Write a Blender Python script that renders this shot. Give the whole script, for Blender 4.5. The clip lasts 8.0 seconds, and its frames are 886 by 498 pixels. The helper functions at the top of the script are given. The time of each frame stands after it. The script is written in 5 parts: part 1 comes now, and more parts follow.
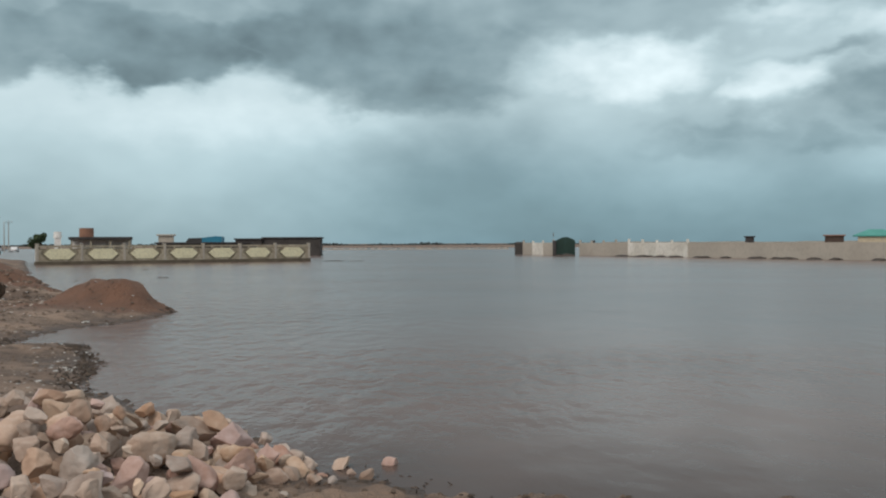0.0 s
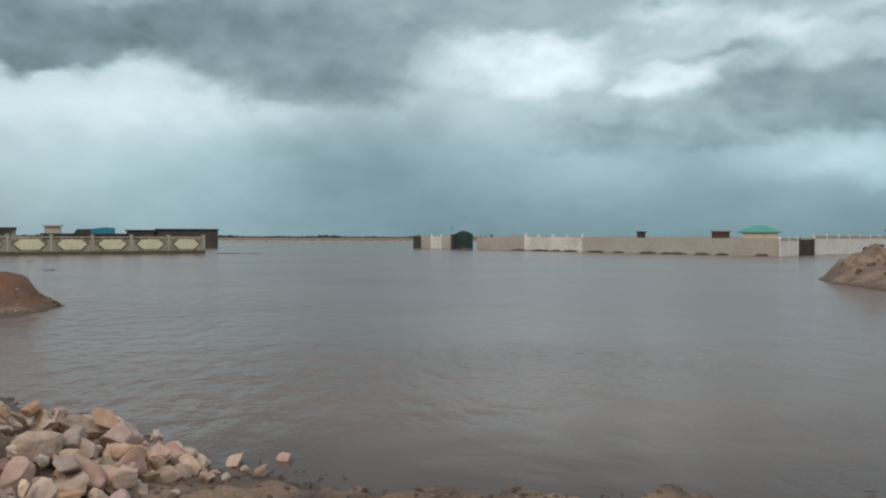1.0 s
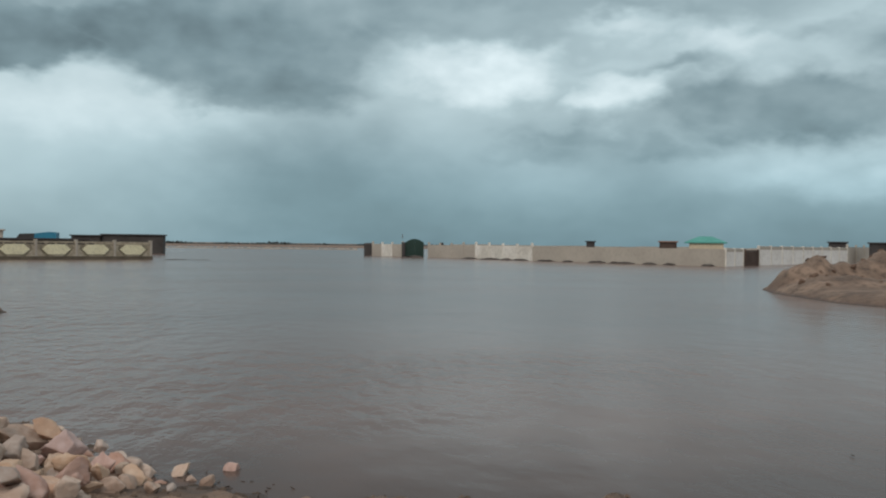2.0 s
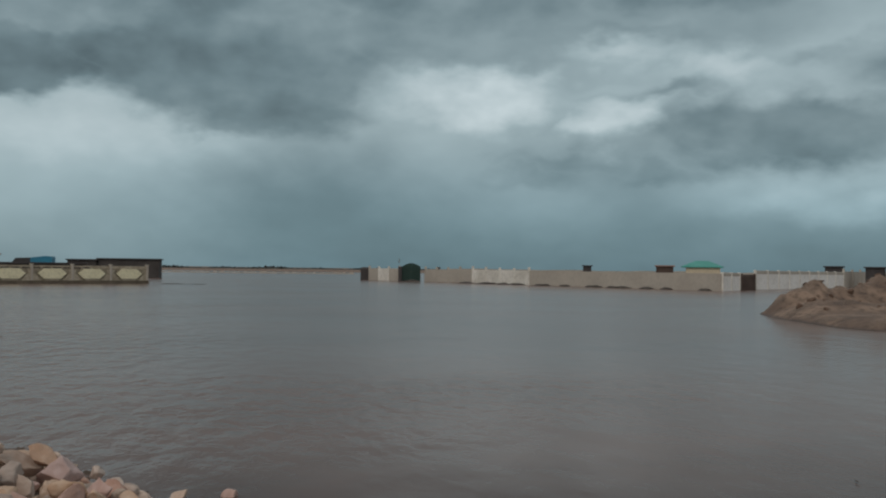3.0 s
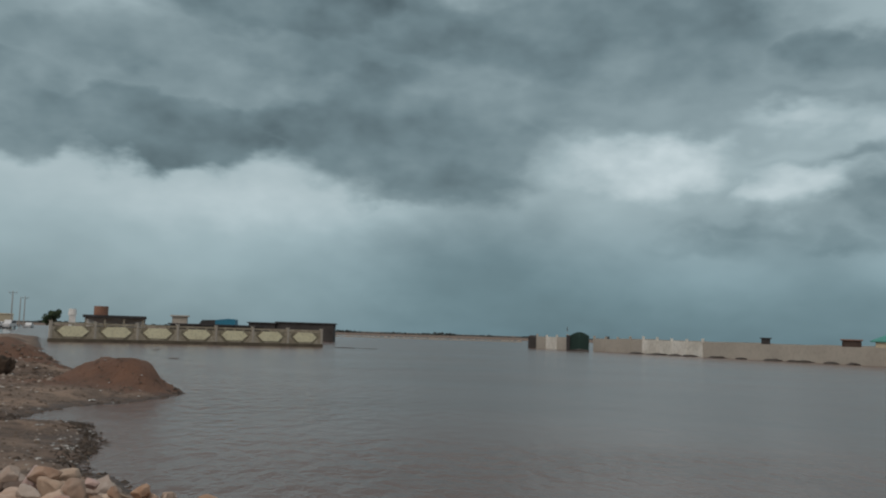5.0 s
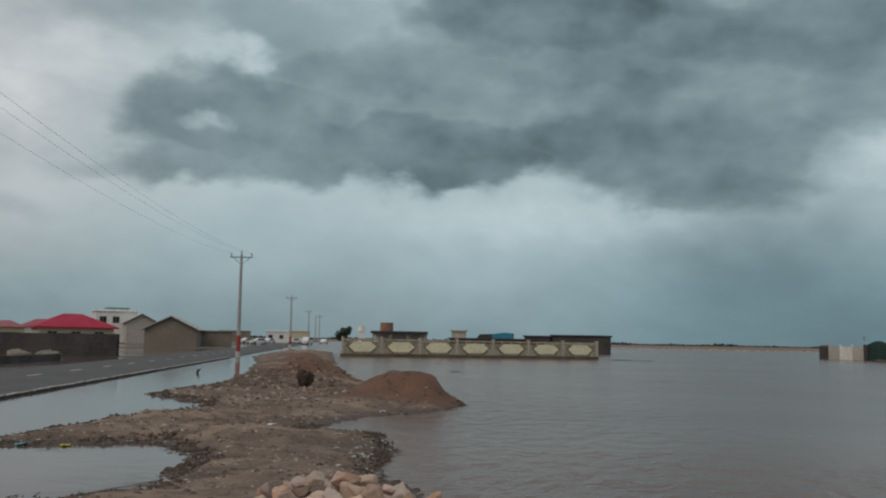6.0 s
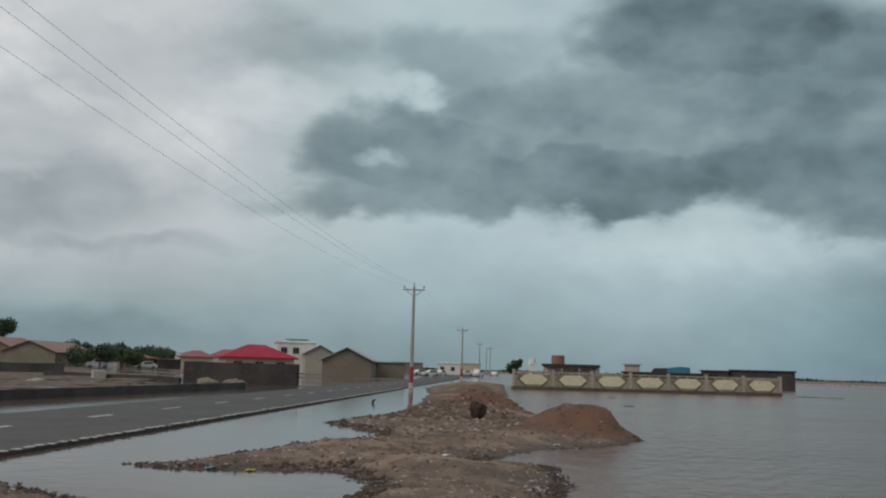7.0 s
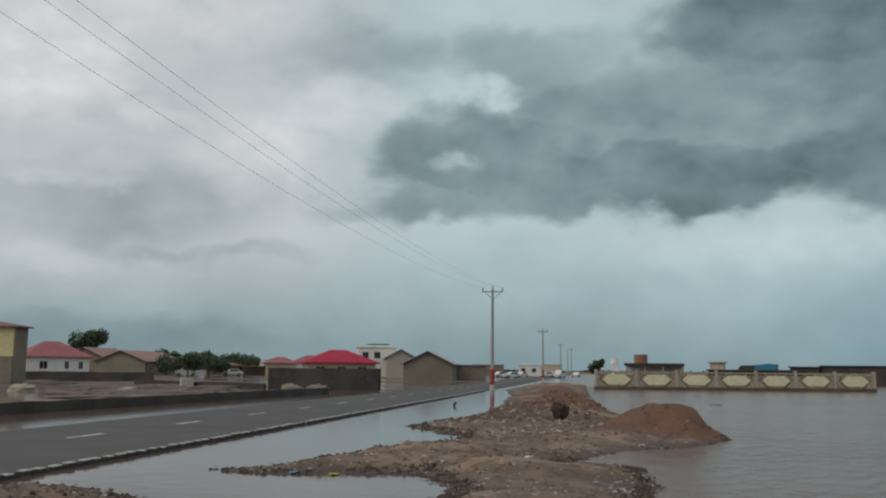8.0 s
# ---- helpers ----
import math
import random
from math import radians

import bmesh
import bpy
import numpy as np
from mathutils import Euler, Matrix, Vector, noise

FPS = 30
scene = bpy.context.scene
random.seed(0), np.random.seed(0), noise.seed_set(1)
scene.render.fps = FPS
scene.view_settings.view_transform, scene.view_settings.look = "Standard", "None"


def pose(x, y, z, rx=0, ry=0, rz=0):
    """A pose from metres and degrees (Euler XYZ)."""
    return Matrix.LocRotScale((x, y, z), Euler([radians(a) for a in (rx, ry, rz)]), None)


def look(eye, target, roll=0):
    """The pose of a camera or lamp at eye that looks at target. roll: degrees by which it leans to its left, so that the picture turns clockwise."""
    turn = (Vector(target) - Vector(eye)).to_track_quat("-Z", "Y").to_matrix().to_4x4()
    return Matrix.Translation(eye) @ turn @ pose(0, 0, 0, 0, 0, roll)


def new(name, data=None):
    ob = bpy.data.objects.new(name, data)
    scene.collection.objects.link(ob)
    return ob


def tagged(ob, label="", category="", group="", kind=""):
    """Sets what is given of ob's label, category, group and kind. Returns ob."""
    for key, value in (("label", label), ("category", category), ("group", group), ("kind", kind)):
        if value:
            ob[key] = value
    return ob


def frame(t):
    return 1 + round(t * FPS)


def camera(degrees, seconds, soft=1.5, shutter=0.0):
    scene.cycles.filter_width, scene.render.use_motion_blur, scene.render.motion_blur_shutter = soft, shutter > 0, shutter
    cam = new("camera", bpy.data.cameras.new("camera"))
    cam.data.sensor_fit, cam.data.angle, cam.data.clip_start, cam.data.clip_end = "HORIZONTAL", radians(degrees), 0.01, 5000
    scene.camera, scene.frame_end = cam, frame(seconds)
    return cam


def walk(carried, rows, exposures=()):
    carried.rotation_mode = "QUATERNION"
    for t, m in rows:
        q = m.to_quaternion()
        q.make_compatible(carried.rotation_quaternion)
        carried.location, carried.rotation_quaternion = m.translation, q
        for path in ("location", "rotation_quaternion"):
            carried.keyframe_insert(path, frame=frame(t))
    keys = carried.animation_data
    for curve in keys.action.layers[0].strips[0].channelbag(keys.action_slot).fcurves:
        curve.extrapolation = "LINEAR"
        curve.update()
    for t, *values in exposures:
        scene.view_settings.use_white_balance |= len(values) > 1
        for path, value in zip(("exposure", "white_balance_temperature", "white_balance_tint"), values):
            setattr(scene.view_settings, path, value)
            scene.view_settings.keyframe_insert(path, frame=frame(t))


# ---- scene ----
cam = camera(49.5, 8.0, soft=2.1)
PATH = [
    (0, pose(0.000, -0.000, 2.000, 89.66, 0.22, -0.00)),
    (0.5, pose(0.003, -0.058, 2.014, 89.71, 0.01, -2.77)),
    (1, pose(0.022, -0.105, 2.034, 89.25, -0.20, -6.03)),
    (1.5, pose(0.022, -0.111, 2.042, 89.53, -0.40, -8.47)),
    (3, pose(-0.011, -0.044, 2.037, 91.20, -0.72, -9.17)),
    (3.5, pose(-0.034, -0.016, 2.009, 93.66, -0.78, -8.66)),
    (4, pose(-0.039, 0.002, 1.997, 94.75, -0.85, -6.97)),
    (4.2, pose(-0.036, 0.008, 1.995, 95.14, -0.97, -6.37)),
    (5.3, pose(0.077, 0.029, 1.979, 94.94, -1.93, 5.81)),
    (5.5, pose(0.067, 0.035, 1.973, 94.72, -1.83, 9.66)),
    (6, pose(-0.006, 0.083, 1.965, 95.39, -1.06, 17.01)),
    (6.5, pose(-0.084, 0.107, 1.953, 96.76, -1.30, 22.78)),
    (7, pose(-0.120, 0.198, 1.935, 97.09, -1.67, 27.09)),
    (7.5, pose(-0.146, 0.278, 1.926, 97.03, -0.94, 29.34)),
    (8, pose(-0.153, 0.311, 1.923, 97.14, -0.58, 31.88)),
]
EXPOSURES = [(0, 0.03), (1.7, 0.0), (2.8, -0.53), (3.5, -0.6), (4.2, -0.55), (5.5, -0.53), (6.5, -0.46), (8, -0.38)]
walk(cam, PATH, EXPOSURES)

# ---- world: broken storm overcast, sun behind cloud ----
SUN_AZ, SUN_EL = 205.0, 42.0     # degrees: towards +x of north (the y axis), and up


def build_world():
    w = bpy.data.worlds.new("overcast_sky")
    scene.world = w
    w.use_nodes = True
    nt = w.node_tree
    nt.nodes.clear()
    N, K = nt.nodes.new, nt.links.new

    def m(op, a, b=None, c=None):
        n = N("ShaderNodeMath")
        n.operation = op
        for i, v in enumerate((a, b, c)):
            if v is None:
                continue
            if isinstance(v, (int, float)):
                n.inputs[i].default_value = v
            else:
                K(v, n.inputs[i])
        return n.outputs[0]

    tc = N("ShaderNodeTexCoord")
    sep = N("ShaderNodeSeparateXYZ")
    K(tc.outputs["Generated"], sep.inputs[0])
    x, y, z = sep.outputs
    az0 = m("MULTIPLY", m("ARCTAN2", m("MULTIPLY", x, -1.0), y), 57.29578)
    el0 = m("MULTIPLY", m("ARCSINE", z), 57.29578)

    def noise_at(scale_az, scale_el, scale, detail, rough, off):
        cmb = N("ShaderNodeCombineXYZ")
        K(m("MULTIPLY", az0, scale_az), cmb.inputs[0])
        K(m("MULTIPLY", el0, scale_el), cmb.inputs[1])
        cmb.inputs[2].default_value = off
        n = N("ShaderNodeTexNoise")
        n.inputs["Scale"].default_value = scale
        n.inputs["Detail"].default_value = detail
        n.inputs["Roughness"].default_value = rough
        K(cmb.outputs[0], n.inputs["Vector"])
        return n.outputs["Fac"]

    wa = m("SUBTRACT", noise_at(0.17, 0.30, 1.0, 5, 0.52, 3.1), 0.5)
    wb = m("SUBTRACT", noise_at(0.17, 0.30, 1.0, 5, 0.52, 17.7), 0.5)
    wc = m("SUBTRACT", noise_at(0.42, 0.70, 1.0, 3, 0.45, 5.9), 0.5)
    wd = m("SUBTRACT", noise_at(0.42, 0.70, 1.0, 3, 0.45, 27.3), 0.5)
    az = m("ADD", az0, m("ADD", m("MULTIPLY", wa, 6.0), m("MULTIPLY", wc, 3.2)))
    el = m("ADD", el0, m("ADD", m("MULTIPLY", wb, 3.4), m("MULTIPLY", wd, 2.2)))

    def mask(rows):
        """The union of soft-rimmed ellipses, each with its own weight."""
        out = None
        for a, e, ra, re, hard, amp in rows:
            da = m("DIVIDE", m("SUBTRACT", az, a), ra)
            de = m("DIVIDE", m("SUBTRACT", el, e), re)
            r = m("SQRT", m("MULTIPLY_ADD", da, da, m("MULTIPLY", de, de)))
            mr = N("ShaderNodeMapRange")
            mr.interpolation_type = "SMOOTHSTEP"
            mr.inputs["From Min"].default_value, mr.inputs["From Max"].default_value = hard, 1.15
            mr.inputs["To Min"].default_value, mr.inputs["To Max"].default_value = amp, 0.0
            K(r, mr.inputs["Value"])
            out = mr.outputs[0] if out is None else m("MAXIMUM", out, mr.outputs[0])
        return out

    def ramp_of(v, stops):
        n = N("ShaderNodeMapRange")
        n.interpolation_type = "SMOOTHSTEP"
        n.inputs["From Min"].default_value, n.inputs["From Max"].default_value = stops[0], stops[1]
        n.inputs["To Min"].default_value, n.inputs["To Max"].default_value = stops[2], stops[3]
        K(v, n.inputs["Value"])
        return n.outputs[0]

    def blend(fac, a, b):
        """a where fac is 0, b where it is 1."""
        return m("ADD", m("MULTIPLY", a, m("SUBTRACT", 1.0, fac)), m("MULTIPLY", b, fac))

    fine = m("SUBTRACT", noise_at(0.16, 0.27, 1.0, 3, 0.48, 8.3), 0.5)
    wisp = m("SUBTRACT", noise_at(0.38, 0.60, 1.0, 3, 0.48, 1.3), 0.5)
    # thin high cloud: dim at the horizon, bright above, dimmer towards the storm
    v = ramp_of(el0, (-1.0, 9.0, 0.37, 0.68))
    v = m("ADD", v, ramp_of(az0, (-12.0, 9.0, -0.10, 0.0)))
    v = m("ADD", v, m("MULTIPLY", fine, 0.22))
    v = m("ADD", v, ramp_of(el0, (22.0, 55.0, 0.0, 0.12)))
    v = blend(mask(RAIN), v, 0.24)
    # middle layer, then the low dark deck with its lumps, then the gaps in it
    v = blend(mask(CLOUDS_MID), v, m("ADD", 0.40, m("MULTIPLY", fine, 0.30)))
    deck = m("ADD", m("MULTIPLY_ADD", fine, 0.42, 0.275), m("MULTIPLY", wisp, 0.17))
    v = blend(mask(CLOUDS_DARK), v, deck)
    v = blend(mask(CLOUDS_THIN), v, m("ADD", 0.43, m("MULTIPLY", wisp, 0.30)))
    v = blend(mask(CLOUDS_LIGHT), v, m("ADD", 0.86, m("MULTIPLY", wisp, 0.45)))
    v = m("ADD", v, m("MULTIPLY", wisp, 0.05))
    ramp = N("ShaderNodeValToRGB")
    e = ramp.color_ramp.elements
    e[0].position, e[0].color = 0.08, (0.054, 0.082, 0.091, 1)
    e[1].position, e[1].color = 0.95, (0.82, 0.95, 0.985, 1)
    for p, c in ((0.30, (0.213, 0.300, 0.328, 1)), (0.60, (0.475, 0.605, 0.64, 1))):
        k = ramp.color_ramp.elements.new(p)
        k.color = c
    K(v, ramp.inputs[0])
    # warmer, greyer cloud away from the storm
    warm = N("ShaderNodeMapRange")
    warm.interpolation_type = "SMOOTHSTEP"
    warm.inputs["From Min"].default_value, warm.inputs["From Max"].default_value = 27.0, 46.0
    K(az, warm.inputs["Value"])
    tint = N("ShaderNodeMixRGB")
    tint.blend_type = "MULTIPLY"
    aside = ramp_of(az0, (-85.0, -50.0, 1.0, 0.0))
    above = ramp_of(el0, (24.0, 48.0, 0.0, 1.0))
    K(m("MAXIMUM", m("MULTIPLY", warm.outputs[0], ramp_of(el0, (1.5, 5.0, 0.1, 1.0))), m("MAXIMUM", aside, above)), tint.inputs[0])
    K(ramp.outputs[0], tint.inputs[1])
    tint.inputs[2].default_value = (1.14, 0.985, 0.96, 1)
    low = ramp_of(el0, (1.0, 9.0, 1.0, 0.0))
    storm = N("ShaderNodeMixRGB")
    storm.blend_type = "MULTIPLY"
    K(m("MULTIPLY", low, ramp_of(az0, (-4.0, 22.0, 1.0, 0.35))), storm.inputs[0])
    K(tint.outputs[0], storm.inputs[1])
    storm.inputs[2].default_value = (0.86, 1.0, 1.07, 1)
    # clear sky above the cloud shows through by a little
    sky = N("ShaderNodeTexSky")
    sky.sky_type = "NISHITA"
    sky.sun_disc = False
    sky.sun_elevation, sky.sun_rotation = radians(SUN_EL), radians(SUN_AZ)
    b1, b2, add, out = N("ShaderNodeBackground"), N("ShaderNodeBackground"), N("ShaderNodeAddShader"), N("ShaderNodeOutputWorld")
    K(sky.outputs[0], b1.inputs[0])
    b1.inputs[1].default_value = 0.006
    K(storm.outputs[0], b2.inputs[0])
    b2.inputs[1].default_value = 1.0
    K(b1.outputs[0], add.inputs[0])
    K(b2.outputs[0], add.inputs[1])
    K(add.outputs[0], out.inputs[0])


# cloud masses: azimuth, elevation, half width, half height (degrees), where the rim starts, weight
CLOUDS_DARK = [
    (18.5, 11.4, 9.0, 2.4, 0.70, 0.95),
    (3.4, 11.9, 9.6, 4.0, 0.72, 0.90),
    (-8.5, 17.6, 13.0, 4.2, 0.60, 0.85),
    (13.0, 15.6, 17.0, 3.4, 0.30, 0.70),
    (29.5, 12.9, 7.5, 3.4, 0.65, 0.92),
    (0.0, 18.0, 20.0, 2.8, 0.40, 0.80),
    (30.5, 10.2, 6.6, 1.8, 0.40, 0.80),
    (21.0, 10.4, 9.0, 1.6, 0.50, 0.85),
    (24.0, 15.6, 8.0, 2.4, 0.20, 0.60),
    (-5.0, 13.4, 6.5, 2.2, 0.20, 0.80),
    (-20.0, 13.3, 7.0, 0.9, 0.10, 0.60),
    (-28.0, 15.4, 8.0, 1.0, 0.10, 0.60),
    (-16.0, 6.4, 5.0, 0.8, 0.00, 0.40),
    (-23.0, 5.6, 6.0, 0.7, 0.00, 0.40),
    (11.0, 19.5, 10.0, 3.6, 0.60, 1.00),
]
CLOUDS_DARK += [
    (-28.6, 8.0, 8.6, 2.5, 0.45, 0.92),
    (-40.0, 11.0, 8.0, 3.0, 0.50, 0.90),
    (24.5, 10.3, 7.5, 1.7, 0.45, 0.90),
    (1.8, 9.1, 7.6, 1.8, 0.50, 0.92),
    (-23.5, 16.2, 11.0, 1.7, 0.30, 0.85),
    (3.6, 8.4, 4.8, 1.2, 0.40, 0.88),
    (32.0, 9.6, 4.8, 1.2, 0.40, 0.80),
    (-15.6, 9.4, 1.6, 1.6, 0.00, 0.45),
    (-13.6, 5.6, 4.0, 0.8, 0.00, 0.45),
    (-21.5, 10.4, 4.0, 0.7, 0.00, 0.55),
]
# thinner places in the deck
CLOUDS_THIN = [
    (11.2, 13.9, 5.6, 1.3, 0.10, 0.65),
    (14.0, 16.2, 4.0, 1.0, 0.10, 0.45),
    (31.5, 12.6, 1.1, 0.8, 0.00, 0.90),
    (22.0, 14.4, 5.0, 0.9, 0.10, 0.50),
    (0.0, 14.6, 5.0, 1.0, 0.10, 0.40),
    (-32.0, 12.0, 5.0, 0.9, 0.10, 0.80),
]
CLOUDS_MID = [
    (8.0, 14.5, 24.0, 4.6, 0.50, 0.85),
    (-13.0, 13.6, 13.0, 2.6, 0.40, 0.95),
    (37.0, 18.6, 8.0, 2.2, 0.20, 0.65),
    (51.0, 9.2, 10.0, 3.2, 0.00, 0.80),
    (52.0, 1.2, 14.0, 2.0, 0.10, 0.80),
    (-24.0, 14.2, 10.0, 2.2, 0.20, 0.90),
    (-18.0, 6.0, 9.0, 2.6, 0.20, 0.60),
    (36.0, 9.4, 5.0, 1.2, 0.20, 0.60),
    (27.0, 18.6, 7.0, 2.4, 0.30, 0.75),
    (46.0, 6.6, 9.0, 1.0, 0.10, 0.55),
]
CLOUDS_LIGHT = [
    (-11.6, 9.9, 5.8, 2.0, 0.30, 0.95),
    (-19.2, 8.8, 3.4, 1.6, 0.20, 0.95),
    (-19.0, 12.8, 5.0, 1.1, 0.00, 0.62),
    (-25.0, 11.5, 4.5, 1.0, 0.00, 0.62),
    (-29.5, 17.8, 3.0, 0.9, 0.10, 0.65),
    (28.8, 16.7, 2.6, 0.8, 0.10, 0.60),
    (31.6, 12.5, 1.5, 0.9, 0.00, 0.34),
    (39.0, 14.6, 4.0, 1.8, 0.10, 0.55),
    (53.5, 10.4, 4.5, 0.9, 0.10, 0.45),
    (14.0, 7.2, 14.0, 2.3, 0.00, 0.45),
    (43.0, 13.0, 4.8, 3.6, 0.10, 0.90),
    (50.0, 14.2, 5.0, 1.0, 0.10, 0.50),
    (38.5, 15.6, 5.0, 1.4, 0.10, 0.55),
    (30.0, 16.8, 3.5, 0.9, 0.10, 0.45),
    (55.5, 17.0, 6.5, 4.4, 0.30, 0.95),
    (48.0, 19.4, 6.0, 1.8, 0.10, 0.60),
    (52.0, 20.5, 13.0, 5.5, 0.00, 0.60),
    (55.0, 5.6, 8.0, 1.6, 0.10, 0.30),
    (-31.0, 4.4, 9.0, 2.2, 0.00, 0.42),
]
RAIN = [(-1.5, 3.4, 10.0, 7.2, 0.0, 0.78), (53.0, 1.3, 15.0, 1.9, 0.0, 0.80), (-18.0, 0.6, 14.0, 3.0, 0.0, 0.34)]
build_world()
sun = new("sun", bpy.data.lights.new("sun", "SUN"))
sun.data.energy, sun.data.angle, sun.data.color = 1.15, radians(30), (1.0, 0.86, 0.74)
sx, sy = math.sin(radians(SUN_AZ)), math.cos(radians(SUN_AZ))
sun.matrix_world = look((50 * sx, 50 * sy, 50 * math.tan(radians(SUN_EL))), (0, 0, 0))


# ---- materials ----
def mat(name, base, rough=0.8, second=None, scale=2.0, amount=0.6, third=None, scale2=14.0, bump=0.2, bump_scale=30.0,
        metal=0.0, spread=0.0, ior=1.45, detail=6.0, depth=0.02):
    """Two colours mixed by broad noise, a third by fine noise, relief, and a shift from object to object."""
    ma = bpy.data.materials.new(name)
    ma.use_nodes = True
    nt = ma.node_tree
    N, K = nt.nodes.new, nt.links.new
    bsdf = nt.nodes["Principled BSDF"]
    tc = N("ShaderNodeTexCoord")
    geo = N("ShaderNodeNewGeometry")

    def nz(s, d, off):
        mp = N("ShaderNodeMapping")
        mp.inputs["Location"].default_value = (off, off * 0.7, off * 0.3)
        K(geo.outputs["Position"], mp.inputs[0])
        n = N("ShaderNodeTexNoise")
        n.inputs["Scale"].default_value, n.inputs["Detail"].default_value = s, d
        K(mp.outputs[0], n.inputs["Vector"])
        return n.outputs["Fac"]

    def mix(fac, a, b, mode="MIX"):
        n = N("ShaderNodeMixRGB")
        n.blend_type = mode
        for i, q in enumerate((fac, a, b)):
            if isinstance(q, (int, float)):
                n.inputs[i].default_value = q
            elif isinstance(q, tuple):
                n.inputs[i].default_value = (*q, 1)
            else:
                K(q, n.inputs[i])
        return n.outputs[0]

    def span(v, lo, hi, a, b):
        n = N("ShaderNodeMapRange")
        n.inputs["From Min"].default_value, n.inputs["From Max"].default_value = lo, hi
        n.inputs["To Min"].default_value, n.inputs["To Max"].default_value = a, b
        K(v, n.inputs["Value"])
        return n.outputs[0]

    broad, finer = nz(scale, detail, 1.7), nz(scale2, 5.0, 9.1)
    second = second or tuple(c * 0.7 for c in base)
    third = third or tuple(c * 0.8 for c in second)
    col = mix(span(broad, 0.35, 0.65, 0.0, amount), base, second)
    col = mix(span(finer, 0.45, 0.75, 0.0, 0.55), col, third)
    if spread:
        oi = N("ShaderNodeObjectInfo")
        hsv = N("ShaderNodeHueSaturation")
        K(span(oi.outputs["Random"], 0, 1, 1 - spread, 1 + spread), hsv.inputs["Value"])
        wn = N("ShaderNodeTexWhiteNoise")
        wn.noise_dimensions = "1D"
        K(oi.outputs["Random"], wn.inputs["W"])
        K(span(wn.outputs["Value"], 0, 1, 0.62, 1.3), hsv.inputs["Saturation"])
        K(col, hsv.inputs["Color"])
        col = hsv.outputs[0]
    K(col, bsdf.inputs["Base Color"])
    K(span(broad, 0.3, 0.7, max(rough - 0.08, 0.02), min(rough + 0.08, 1.0)), bsdf.inputs["Roughness"])
    bsdf.inputs["Metallic"].default_value = metal
    bsdf.inputs["IOR"].default_value = ior
    if bump:
        bp = N("ShaderNodeBump")
        bp.inputs["Strength"].default_value, bp.inputs["Distance"].default_value = bump, depth
        K(nz(bump_scale, 5.0, 4.4), bp.inputs["Height"])
        K(bp.outputs[0], bsdf.inputs["Normal"])
    return ma


